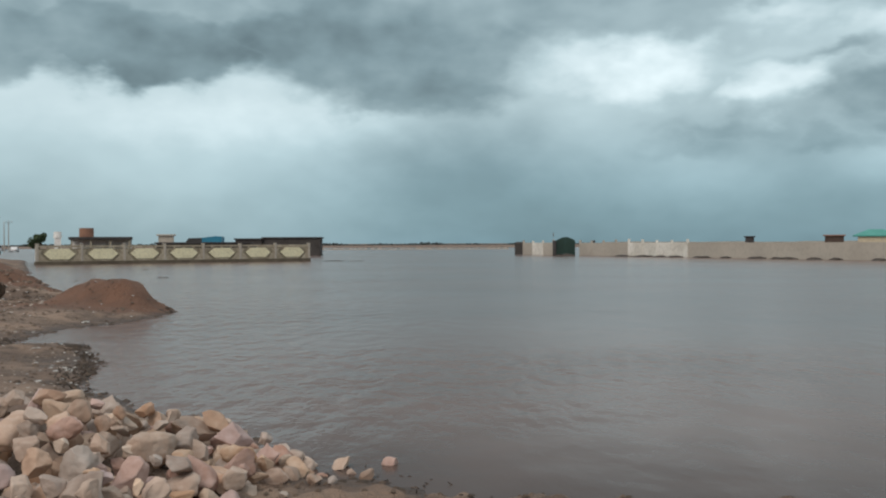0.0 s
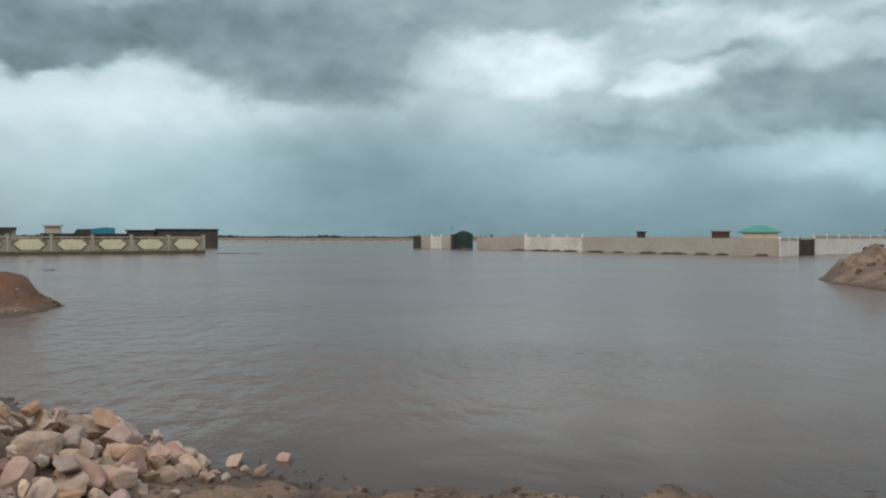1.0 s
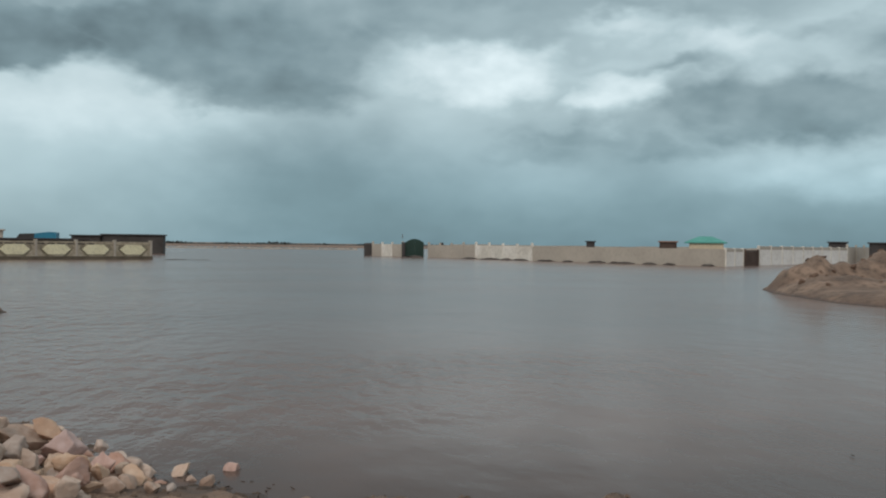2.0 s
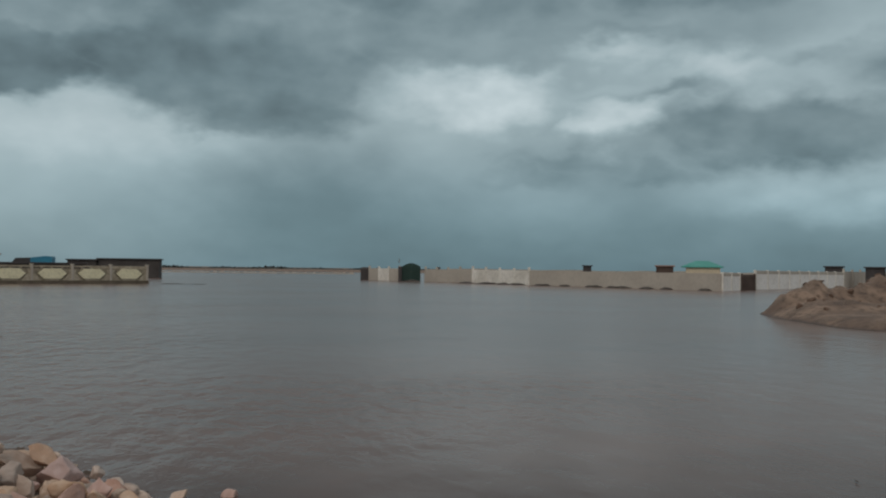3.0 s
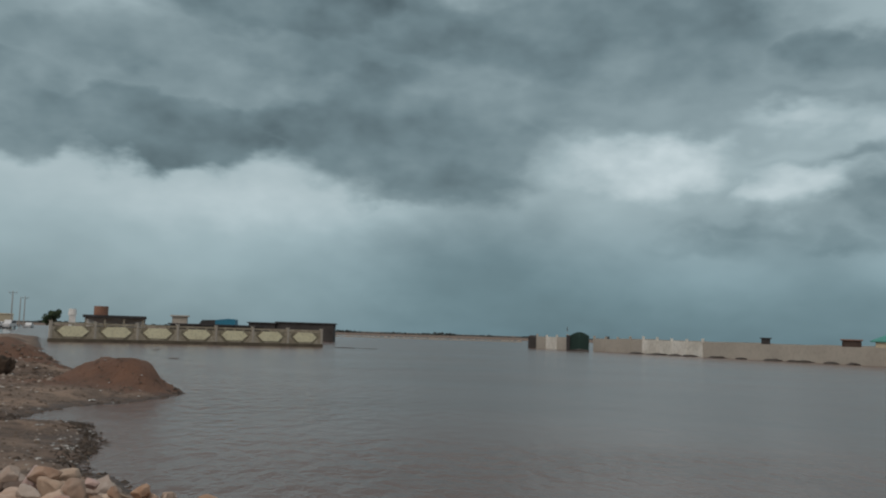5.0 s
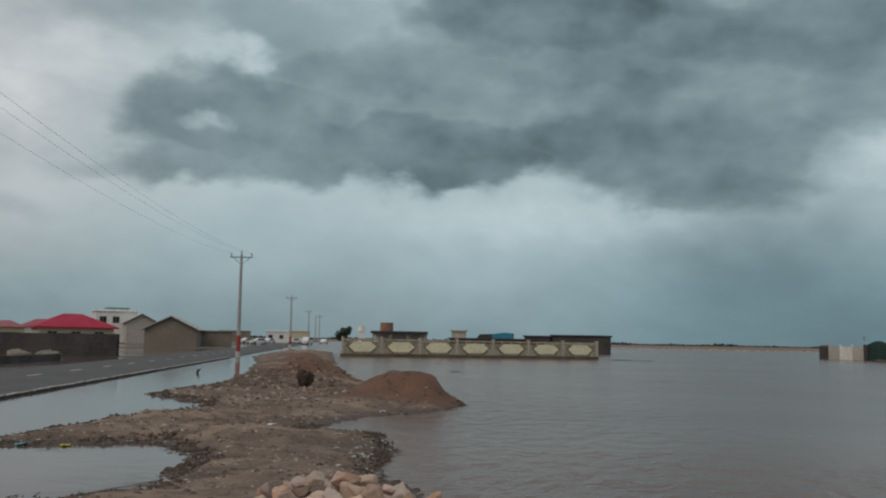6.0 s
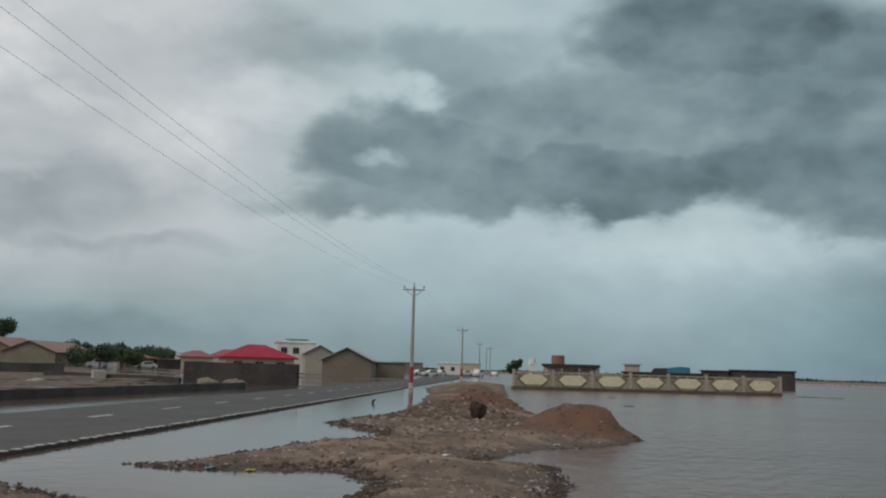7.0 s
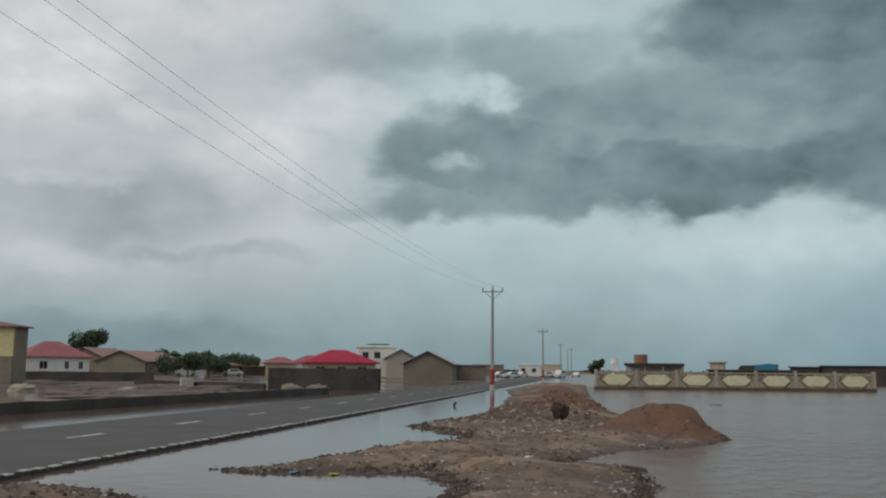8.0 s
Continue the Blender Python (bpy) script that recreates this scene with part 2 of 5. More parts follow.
def water_mat(name, base, rough, waves, scale, stretch, gloss):
    ma = bpy.data.materials.new(name)
    ma.use_nodes = True
    nt = ma.node_tree
    N, K = nt.nodes.new, nt.links.new
    bsdf = nt.nodes["Principled BSDF"]
    geo = N("ShaderNodeNewGeometry")

    def nz(s, d, off, st):
        mp = N("ShaderNodeMapping")
        mp.inputs["Location"].default_value = (off, off, 0)
        mp.inputs["Scale"].default_value = (1.0, st, 1.0)
        mp.inputs["Rotation"].default_value = (0, 0, radians(14))
        K(geo.outputs["Position"], mp.inputs[0])
        n = N("ShaderNodeTexNoise")
        n.inputs["Scale"].default_value, n.inputs["Detail"].default_value = s, d
        K(mp.outputs[0], n.inputs["Vector"])
        return n.outputs["Fac"]

    ramp = N("ShaderNodeValToRGB")
    e = ramp.color_ramp.elements
    e[0].position, e[0].color = 0.35, (*base, 1)
    e[1].position, e[1].color = 0.70, (*(c * 1.28 for c in base), 1)
    K(nz(0.05, 4, 2.0, 1.6), ramp.inputs[0])
    # dark mud shows through the shallows by the near shore
    pos = N("ShaderNodeSeparateXYZ")
    K(geo.outputs["Position"], pos.inputs[0])
    edge = N("ShaderNodeMath")
    edge.operation = "MULTIPLY_ADD"
    K(nz(0.45, 4, 31.0, 1.0), edge.inputs[0])
    edge.inputs[1].default_value = 5.0
    K(pos.outputs[1], edge.inputs[2])
    shallow = N("ShaderNodeMapRange")
    shallow.interpolation_type = "SMOOTHSTEP"
    shallow.inputs["From Min"].default_value, shallow.inputs["From Max"].default_value = 9.2, 14.5
    shallow.inputs["To Min"].default_value, shallow.inputs["To Max"].default_value = 0.75, 0.0
    K(edge.outputs[0], shallow.inputs["Value"])
    bed = N("ShaderNodeMixRGB")
    K(shallow.outputs[0], bed.inputs[0])
    K(ramp.outputs[0], bed.inputs[1])
    bed.inputs[2].default_value = (0.062, 0.043, 0.036, 1)
    K(bed.outputs[0], bsdf.inputs["Base Color"])
    bsdf.inputs["IOR"].default_value = 1.33
    # gusts roughen the surface in wide patches
    gust = N("ShaderNodeMapRange")
    gust.inputs["From Min"].default_value, gust.inputs["From Max"].default_value = 0.35, 0.68
    gust.inputs["To Min"].default_value, gust.inputs["To Max"].default_value = rough * 0.92, rough * 1.1
    K(nz(0.035, 3, 11.0, 2.2), gust.inputs["Value"])
    K(gust.outputs[0], bsdf.inputs["Roughness"])
    bsdf.inputs["Specular IOR Level"].default_value = gloss
    b1, b2 = N("ShaderNodeBump"), N("ShaderNodeBump")
    b1.inputs["Distance"].default_value = 0.11
    # the wind ruffles the side towards the spit, the rest lies smoother
    sep = N("ShaderNodeSeparateXYZ")
    K(geo.outputs["Position"], sep.inputs[0])
    side = N("ShaderNodeMath")
    side.operation = "MULTIPLY_ADD"
    K(sep.outputs[0], side.inputs[0])
    side.inputs[1].default_value = -0.022
    K(nz(0.05, 3, 23.0, 1.4), side.inputs[2])
    chop = N("ShaderNodeMapRange")
    chop.inputs["From Min"].default_value, chop.inputs["From Max"].default_value = 0.40, 0.66
    chop.inputs["To Min"].default_value, chop.inputs["To Max"].default_value = waves * 0.35, waves * 4.2
    K(side.outputs[0], chop.inputs["Value"])
    K(chop.outputs[0], b1.inputs["Strength"])
    b2.inputs["Strength"].default_value, b2.inputs["Distance"].default_value = waves * 0.6, 0.25
    K(nz(scale, 5, 0.0, stretch), b1.inputs["Height"])
    K(nz(scale * 0.22, 2, 5.0, stretch), b2.inputs["Height"])
    K(b2.outputs[0], b1.inputs["Normal"])
    K(b1.outputs[0], bsdf.inputs["Normal"])
    return ma


def rock_mat(name, *a, **k):
    """Limestone: each block cream, tan, pink, ochre or grey by chance, mottled and pitted."""
    ma = mat(name, *a, **k)
    nt = ma.node_tree
    N, K = nt.nodes.new, nt.links.new
    bsdf = nt.nodes["Principled BSDF"]
    old = bsdf.inputs["Base Color"].links[0].from_socket
    oi = N("ShaderNodeObjectInfo")
    wn = N("ShaderNodeTexWhiteNoise")
    wn.noise_dimensions = "1D"
    mu = N("ShaderNodeMath")
    mu.operation = "MULTIPLY"
    mu.inputs[1].default_value = 37.3
    K(oi.outputs["Random"], mu.inputs[0])
    K(mu.outputs[0], wn.inputs["W"])
    r = N("ShaderNodeValToRGB")
    r.color_ramp.interpolation = "CONSTANT"
    e = r.color_ramp.elements
    e[0].position, e[0].color = 0.0, (1.0, 1.0, 1.0, 1)
    e[1].position, e[1].color = 0.86, (0.98, 0.97, 0.97, 1)
    for p, c in ((0.22, (1.08, 1.04, 0.97, 1)), (0.40, (0.98, 0.88, 0.80, 1)), (0.56, (1.0, 0.88, 0.92, 1)), (0.72, (0.84, 0.78, 0.74, 1)), (0.94, (1.18, 1.13, 1.04, 1))):
        q = r.color_ramp.elements.new(p)
        q.color = c
    K(wn.outputs["Value"], r.inputs[0])
    mx = N("ShaderNodeMixRGB")
    mx.blend_type = "MULTIPLY"
    mx.inputs[0].default_value = 1.0
    K(old, mx.inputs[1])
    K(r.outputs[0], mx.inputs[2])
    K(mx.outputs[0], bsdf.inputs["Base Color"])
    return ma


M_LAKE = water_mat("muddy_flood_water", (0.140, 0.094, 0.078), 0.19, 0.36, 2.2, 0.5, 0.145)
M_CALM = water_mat("still_flood_water", (0.094, 0.066, 0.056), 0.08, 0.018, 1.5, 1.3, 0.165)
M_ROCK = rock_mat("limestone_rubble", (0.49, 0.385, 0.315), 0.9, (0.38, 0.275, 0.215), 3.0, 0.9, (0.56, 0.48, 0.42), 14, 0.8, 18, spread=0.22)
M_ROAD = mat("wet_asphalt", (0.052, 0.045, 0.043), 0.70, (0.068, 0.060, 0.057), 0.6, 0.8, (0.045, 0.044, 0.044), 9, 0.3, 60, depth=0.01)
M_KERB_W = mat("white_kerb_paint", (0.55, 0.54, 0.51), 0.8, (0.36, 0.34, 0.31), 2.5, 0.8, (0.22, 0.20, 0.18), 12, 0.2)
M_KERB_B = mat("black_kerb_paint", (0.035, 0.034, 0.033), 0.8, (0.07, 0.065, 0.06), 2.5, 0.7, None, 12, 0.2)
M_LINE = mat("worn_road_paint", (0.62, 0.61, 0.58), 0.8, (0.40, 0.39, 0.37), 1.5, 0.8, (0.2, 0.19, 0.18), 10, 0.1)
M_CONC = mat("weathered_concrete", (0.43, 0.385, 0.30), 0.9, (0.29, 0.25, 0.185), 1.1, 0.9, (0.17, 0.14, 0.105), 4, 0.3)
M_CONC_D = mat("stained_plinth", (0.15, 0.125, 0.09), 0.9, (0.09, 0.075, 0.055), 0.8, 0.9, (0.06, 0.05, 0.04), 5, 0.3)
M_OLIVE = mat("olive_stained_concrete", (0.30, 0.265, 0.195), 0.9, (0.20, 0.175, 0.125), 0.9, 0.9, (0.10, 0.085, 0.06), 4, 0.3)
M_CREAM = mat("pale_yellow_paint", (0.80, 0.755, 0.53), 0.8, (0.68, 0.63, 0.43), 0.9, 0.7, (0.42, 0.40, 0.28), 5, 0.1)
M_WALLPLAIN = mat("grey_render", (0.46, 0.42, 0.36), 0.9, (0.39, 0.355, 0.305), 0.25, 0.9, (0.32, 0.29, 0.25), 2.5, 0.2)
M_WALLWHITE = mat("whitewashed_block", (0.80, 0.775, 0.71), 0.9, (0.60, 0.57, 0.50), 0.35, 0.9, (0.36, 0.34, 0.30), 2.5, 0.2)
M_BLOCK = mat("dark_wet_block", (0.062, 0.056, 0.053), 0.85, (0.040, 0.036, 0.034), 0.5, 0.9, (0.09, 0.08, 0.075), 4, 0.3)
M_MUDWALL = mat("dark_wet_mud", (0.060, 0.050, 0.042), 0.7, (0.035, 0.030, 0.027), 0.6, 0.9, (0.10, 0.085, 0.07), 5, 0.5, 12)
M_EARTHBAR = mat("brown_field_mud", (0.150, 0.105, 0.076), 0.9, (0.085, 0.062, 0.048), 0.8, 0.9, (0.21, 0.16, 0.125), 4, 0.6, 10)
M_SAND = mat("sandcrete_plaster", (0.245, 0.205, 0.162), 0.9, (0.195, 0.162, 0.128), 0.4, 0.8, (0.15, 0.125, 0.10), 3, 0.2)
M_TANWALL = mat("olive_plaster", (0.27, 0.245, 0.18), 0.9, (0.21, 0.19, 0.14), 0.4, 0.8, None, 3, 0.2)
M_WHITE = mat("white_house_paint", (0.80, 0.79, 0.76), 0.8, (0.68, 0.66, 0.62), 0.4, 0.7, (0.45, 0.44, 0.42), 3, 0.1)
M_BEIGE = mat("beige_house_paint", (0.58, 0.50, 0.36), 0.8, (0.48, 0.42, 0.31), 0.4, 0.7, None, 3, 0.1)
M_YELLOW = mat("yellow_house_paint", (0.66, 0.58, 0.30), 0.8, (0.56, 0.50, 0.27), 0.4, 0.7, None, 3, 0.1)
M_REDROOF = mat("crimson_sheet_roof", (0.38, 0.009, 0.042), 0.75, (0.31, 0.008, 0.036), 0.5, 0.7, None, 3, 0.1)
M_PINKROOF = mat("faded_red_sheet_roof", (0.31, 0.100, 0.108), 0.75, (0.25, 0.082, 0.09), 0.5, 0.7, None, 3, 0.1)
M_MAROON = mat("faded_maroon_sheet_roof", (0.23, 0.105, 0.110), 0.75, (0.18, 0.085, 0.09), 0.5, 0.7, None, 3, 0.1)
M_BROWNROOF = mat("rusty_sheet_roof", (0.30, 0.17, 0.125), 0.65, (0.22, 0.125, 0.095), 0.4, 0.8, None, 3, 0.1)
M_GREYROOF = mat("grey_zinc_roof", (0.46, 0.45, 0.44), 0.5, (0.34, 0.33, 0.32), 0.4, 0.8, None, 3, 0.1, metal=0.2)
# distance haze is mixed into this green, paling it to teal-grey
M_GREENROOF = mat("hazed_green_sheet_roof", (0.07, 0.31, 0.26), 0.6, (0.055, 0.25, 0.21), 0.4, 0.7, None, 3, 0.1)
M_BLUEROOF = mat("blue_sheet_roof", (0.03, 0.22, 0.34), 0.5, (0.025, 0.17, 0.27), 0.5, 0.7, None, 3, 0.1)
M_DARKROOF = mat("dark_sheet_roof", (0.055, 0.050, 0.050), 0.7, (0.035, 0.032, 0.032), 0.4, 0.8, None, 3, 0.1)
M_GREENGATE = mat("dark_green_gate_paint", (0.016, 0.050, 0.039), 0.6, (0.011, 0.034, 0.027), 0.5, 0.8, None, 4, 0.1)
M_BROWNGATE = mat("rusty_brown_gate", (0.085, 0.055, 0.042), 0.7, (0.055, 0.037, 0.030), 0.6, 0.8, None, 4, 0.2)
M_POLE = mat("pole_concrete", (0.40, 0.385, 0.36), 0.9, (0.31, 0.30, 0.28), 0.6, 0.7, None, 8, 0.2)
M_POLERED = mat("red_band_paint", (0.36, 0.055, 0.045), 0.8, (0.26, 0.05, 0.04), 2.0, 0.7, (0.2, 0.12, 0.1), 8, 0.1)
M_POLEWHITE = mat("white_band_paint", (0.62, 0.60, 0.57), 0.8, (0.45, 0.43, 0.40), 2.0, 0.7, None, 8, 0.1)
M_STEEL = mat("galvanised_steel", (0.22, 0.22, 0.22), 0.5, (0.14, 0.14, 0.14), 3, 0.6, None, 20, 0.1, metal=0.6)
M_WIRE = mat("cable_aluminium", (0.22, 0.22, 0.225), 0.6, (0.17, 0.17, 0.17), 3, 0.6, None, 20, 0.0)
M_GLASS = mat("dark_window_glass", (0.02, 0.022, 0.025), 0.12, (0.012, 0.013, 0.015), 1.0, 0.7, None, 9, 0.0)
M_CARWHITE = mat("white_car_paint", (0.72, 0.72, 0.72), 0.3, (0.60, 0.59, 0.58), 1.0, 0.6, None, 7, 0.0)
M_TYRE = mat("tyre_rubber", (0.025, 0.025, 0.025), 0.85, (0.04, 0.038, 0.035), 4.0, 0.6, None, 9, 0.1)
M_LEAF = mat("dusty_leaves", (0.055, 0.085, 0.035), 0.7, (0.035, 0.060, 0.026), 0.5, 0.9, (0.085, 0.11, 0.05), 5, 0.0)
M_BARK = mat("grey_bark", (0.13, 0.105, 0.08), 0.9, (0.09, 0.07, 0.055), 2.0, 0.8, None, 9, 0.4)
M_FARWOOD = mat("far_scrub", (0.052, 0.060, 0.058), 0.9, (0.036, 0.044, 0.043), 0.05, 0.9, None, 0.4, 0.0)
M_LUMP = mat("dark_brown_lump", (0.085, 0.056, 0.038), 0.95, (0.045, 0.031, 0.022), 5.0, 0.9, None, 20, 0.6)
M_LITTER = mat("pale_litter", (0.50, 0.49, 0.46), 0.8, (0.34, 0.32, 0.29), 4.0, 0.8, None, 20, 0.1, spread=0.3)
M_TWIG = mat("dead_twigs", (0.075, 0.055, 0.040), 0.9, (0.05, 0.038, 0.03), 4.0, 0.8, None, 20, 0.2)
M_BRICKTANK = mat("tank_terracotta", (0.30, 0.16, 0.105), 0.85, (0.23, 0.12, 0.085), 1.0, 0.8, None, 6, 0.2)


# ---- helpers for things ----
def part(name, bm, material, parent=None, label="", smooth=False):
    me = bpy.data.meshes.new(name)
    bm.to_mesh(me)
    bm.free()
    me.materials.append(material)
    if smooth:
        for p in me.polygons:
            p.use_smooth = True
    ob = new(name, me)
    if parent:
        ob.parent = parent
    return tagged(ob, label)


def thing(name, m, label, category, group="", kind=""):
    ob = new(name)
    ob.matrix_world = m
    return tagged(ob, label, category, group, kind)


def block(bm, x0, x1, y0, y1, z0, z1, bevel=0.0):
    r = bmesh.ops.create_cube(bm, size=1.0)
    for v in r["verts"]:
        v.co = Vector((x0 + (v.co.x + 0.5) * (x1 - x0), y0 + (v.co.y + 0.5) * (y1 - y0), z0 + (v.co.z + 0.5) * (z1 - z0)))
    if bevel:
        es = list({e for v in r["verts"] for e in v.link_edges})
        bmesh.ops.bevel(bm, geom=es, offset=bevel, segments=1, affect="EDGES")
    return bm


def box(*a, **k):
    return block(bmesh.new(), *a, **k)


def prism(profile, y0, y1):
    """A solid from an outline in x and z, drawn out along y."""
    bm = bmesh.new()
    a = [bm.verts.new((x, y0, z)) for x, z in profile]
    b = [bm.verts.new((x, y1, z)) for x, z in profile]
    bm.faces.new(a)
    bm.faces.new(b[::-1])
    for i in range(len(a)):
        j = (i + 1) % len(a)
        bm.faces.new((a[j], a[i], b[i], b[j]))
    bmesh.ops.recalc_face_normals(bm, faces=bm.faces)
    return bm


def tube(r0, r1, z0, z1, sides=12):
    bm = bmesh.new()
    bmesh.ops.create_cone(bm, cap_ends=True, segments=sides, radius1=r0, radius2=r1, depth=z1 - z0)
    bmesh.ops.translate(bm, verts=bm.verts, vec=(0, 0, (z0 + z1) / 2))
    return bm


def at(az, dist, z=0.0, turn=0.0):
    """A pose at an azimuth (degrees, to the left of the y axis) and distance from the start of the walk; its x axis runs across the line of sight."""
    a = radians(az)
    return pose(-math.sin(a) * dist, math.cos(a) * dist, z, 0, 0, az + turn)


# ---- the ground: one sheet, flooded where it lies below zero ----
SPIT = [(-14.3, 9.6), (-13.8, 10.5), (-12.7, 10.5), (-11.7, 10.2), (-9.6, 9.4), (-7.7, 9.7), (-7.2, 11.0), (-7.6, 12.2), (-8.3, 14.0), (-9.1, 14.8),
        (-10.3, 15.8), (-11.5, 14.3), (-12.6, 13.7), (-13.6, 13.9), (-13.0, 15.0), (-13.3, 16.4), (-13.8, 19.6), (-13.9, 23.1), (-15.2, 25.6),
        (-17.6, 26.9), (-18.9, 28.4), (-19.6, 33.1), (-20.0, 35.2), (-24.1, 44.0), (-35.0, 66.2), (-45.0, 84.0), (-60.0, 120.0), (-54.0, 124.0),
        (-40.0, 92.5), (-31.0, 72.0), (-24.3, 56.0), (-17.2, 40.5), (-14.6, 37.0), (-11.5, 32.5), (-8.2, 29.3), (-7.8, 26.0), (-8.3, 24.0)]
SPIT_NEAR = [(-8.6, 23.4), (-9.0, 19.6), (-8.3, 18.2), (-7.4, 19.0), (-6.1, 16.8), (-5.4, 14.8), (-5.1, 13.3), (-4.2, 12.2), (-2.9, 11.2), (-1.8, 9.5),
             (-0.8, 8.15), (0.1, 7.35), (1.2, 7.1), (1.9, 7.05), (2.6, 6.8), (3.6, 6.3), (4.4, 6.2), (6.0, 6.6), (9.0, 6.5), (16.0, 4.0), (18.0, -14.0), (-8.0, -14.0), (-12.0, 4.0)]
ROAD_DIR = Vector((-0.3907, 0.9205))        # the road runs this way
ROAD_NOR = Vector((0.9205, 0.3907))
ROAD_NEAR, ROAD_FAR, ROAD_Z = -9.8, -16.6, 0.065


def inside_distance(px, py, poly):
    """Distance to the outline, positive inside."""
    d = np.full(px.shape, 1e9)
    ins = np.zeros(px.shape, bool)
    n = len(poly)
    for i in range(n):
        ax, ay = poly[i]
        bx, by = poly[(i + 1) % n]
        ex, ey = bx - ax, by - ay
        t = np.clip(((px - ax) * ex + (py - ay) * ey) / (ex * ex + ey * ey), 0, 1)
        d = np.minimum(d, np.hypot(px - ax - t * ex, py - ay - t * ey))
        if ay != by:
            ins ^= ((ay > py) != (by > py)) & (px < (bx - ax) * (py - ay) / (by - ay) + ax)
    return np.where(ins, d, -d)


def grain(px, py, scale, octaves, seed):
    """Sum of turned sine ripples: a cheap, smooth, repeatable relief between -1 and 1."""
    rng = np.random.RandomState(seed)
    out, amp, tot = np.zeros(px.shape), 1.0, 0.0
    for o in range(octaves):
        acc = np.zeros(px.shape)
        for k in range(5):
            a, ph = rng.uniform(0, math.tau), rng.uniform(0, math.tau)
            f = scale * 2.1 ** o * rng.uniform(0.7, 1.4)
            acc += np.sin((px * math.cos(a) + py * math.sin(a)) * f + ph + 1.3 * np.sin((px * math.sin(a) - py * math.cos(a)) * f * 0.6 + ph * 2))
        out += amp * acc / 5
        tot += amp
        amp *= 0.55
    return out / tot * 1.8


# heaps of earth: x, y, radius across, radius along, turn (degrees), height
HEAPS = [(-10.0, 28.9, 2.9, 1.7, -30, 0.62), (-9.4, 28.6, 1.6, 1.0, -30, 0.22), (-17.5, 40.5, 2.6, 1.4, -20, 0.30), (-21.3, 47.0, 2.3, 1.6, 10, 0.62),
         (-15.0, 33.5, 2.6, 1.6, 0, 0.22), (-25.5, 56.0, 2.2, 2.0, 20, 0.42), (-31.0, 66.0, 2.4, 3.0, 20, 0.5), (-9.5, 16.9, 2.6, 1.5, 10, 0.10), (-38.0, 80.0, 3.0, 4.0, 20, 0.5)]
BANK = [(24.6, 43.4, 1.5, 1.9, 0, 1.55), (26.0, 43.6, 1.3, 1.9, 0, 1.1), (27.6, 44.0, 1.2, 1.8, 0, 1.5), (29.3, 44.5, 1.6, 2.2, 0, 2.0), (31.2, 44.2, 1.1, 2.0, 0, 1.5),
        (33.0, 44.4, 1.5, 2.2, 0, 1.9), (35.6, 45.0, 1.8, 2.2, 0, 1.7), (38.5, 46.0, 2.6, 2.4, 0, 1.8), (24.0, 39.5, 1.8, 2.6, 0, 0.75), (27.0, 37.5, 2.6, 3.0, 0, 0.8),
        (31.0, 38.5, 3.5, 3.2, 0, 0.9), (43.0, 46.0, 4.0, 4.0, 0, 1.5)]
BANK_LINE = [(22.9, 44.2), (24.2, 46.4), (34.0, 48.5), (52.0, 52.0), (52.0, 30.0), (30.0, 27.5), (20.9, 31.5), (20.7, 34.5), (21.6, 39.5), (22.4, 42.5)]


def smooth01(v, a, b):
    t = np.clip((v - a) / (b - a), 0, 1)
    return t * t * (3 - 2 * t)


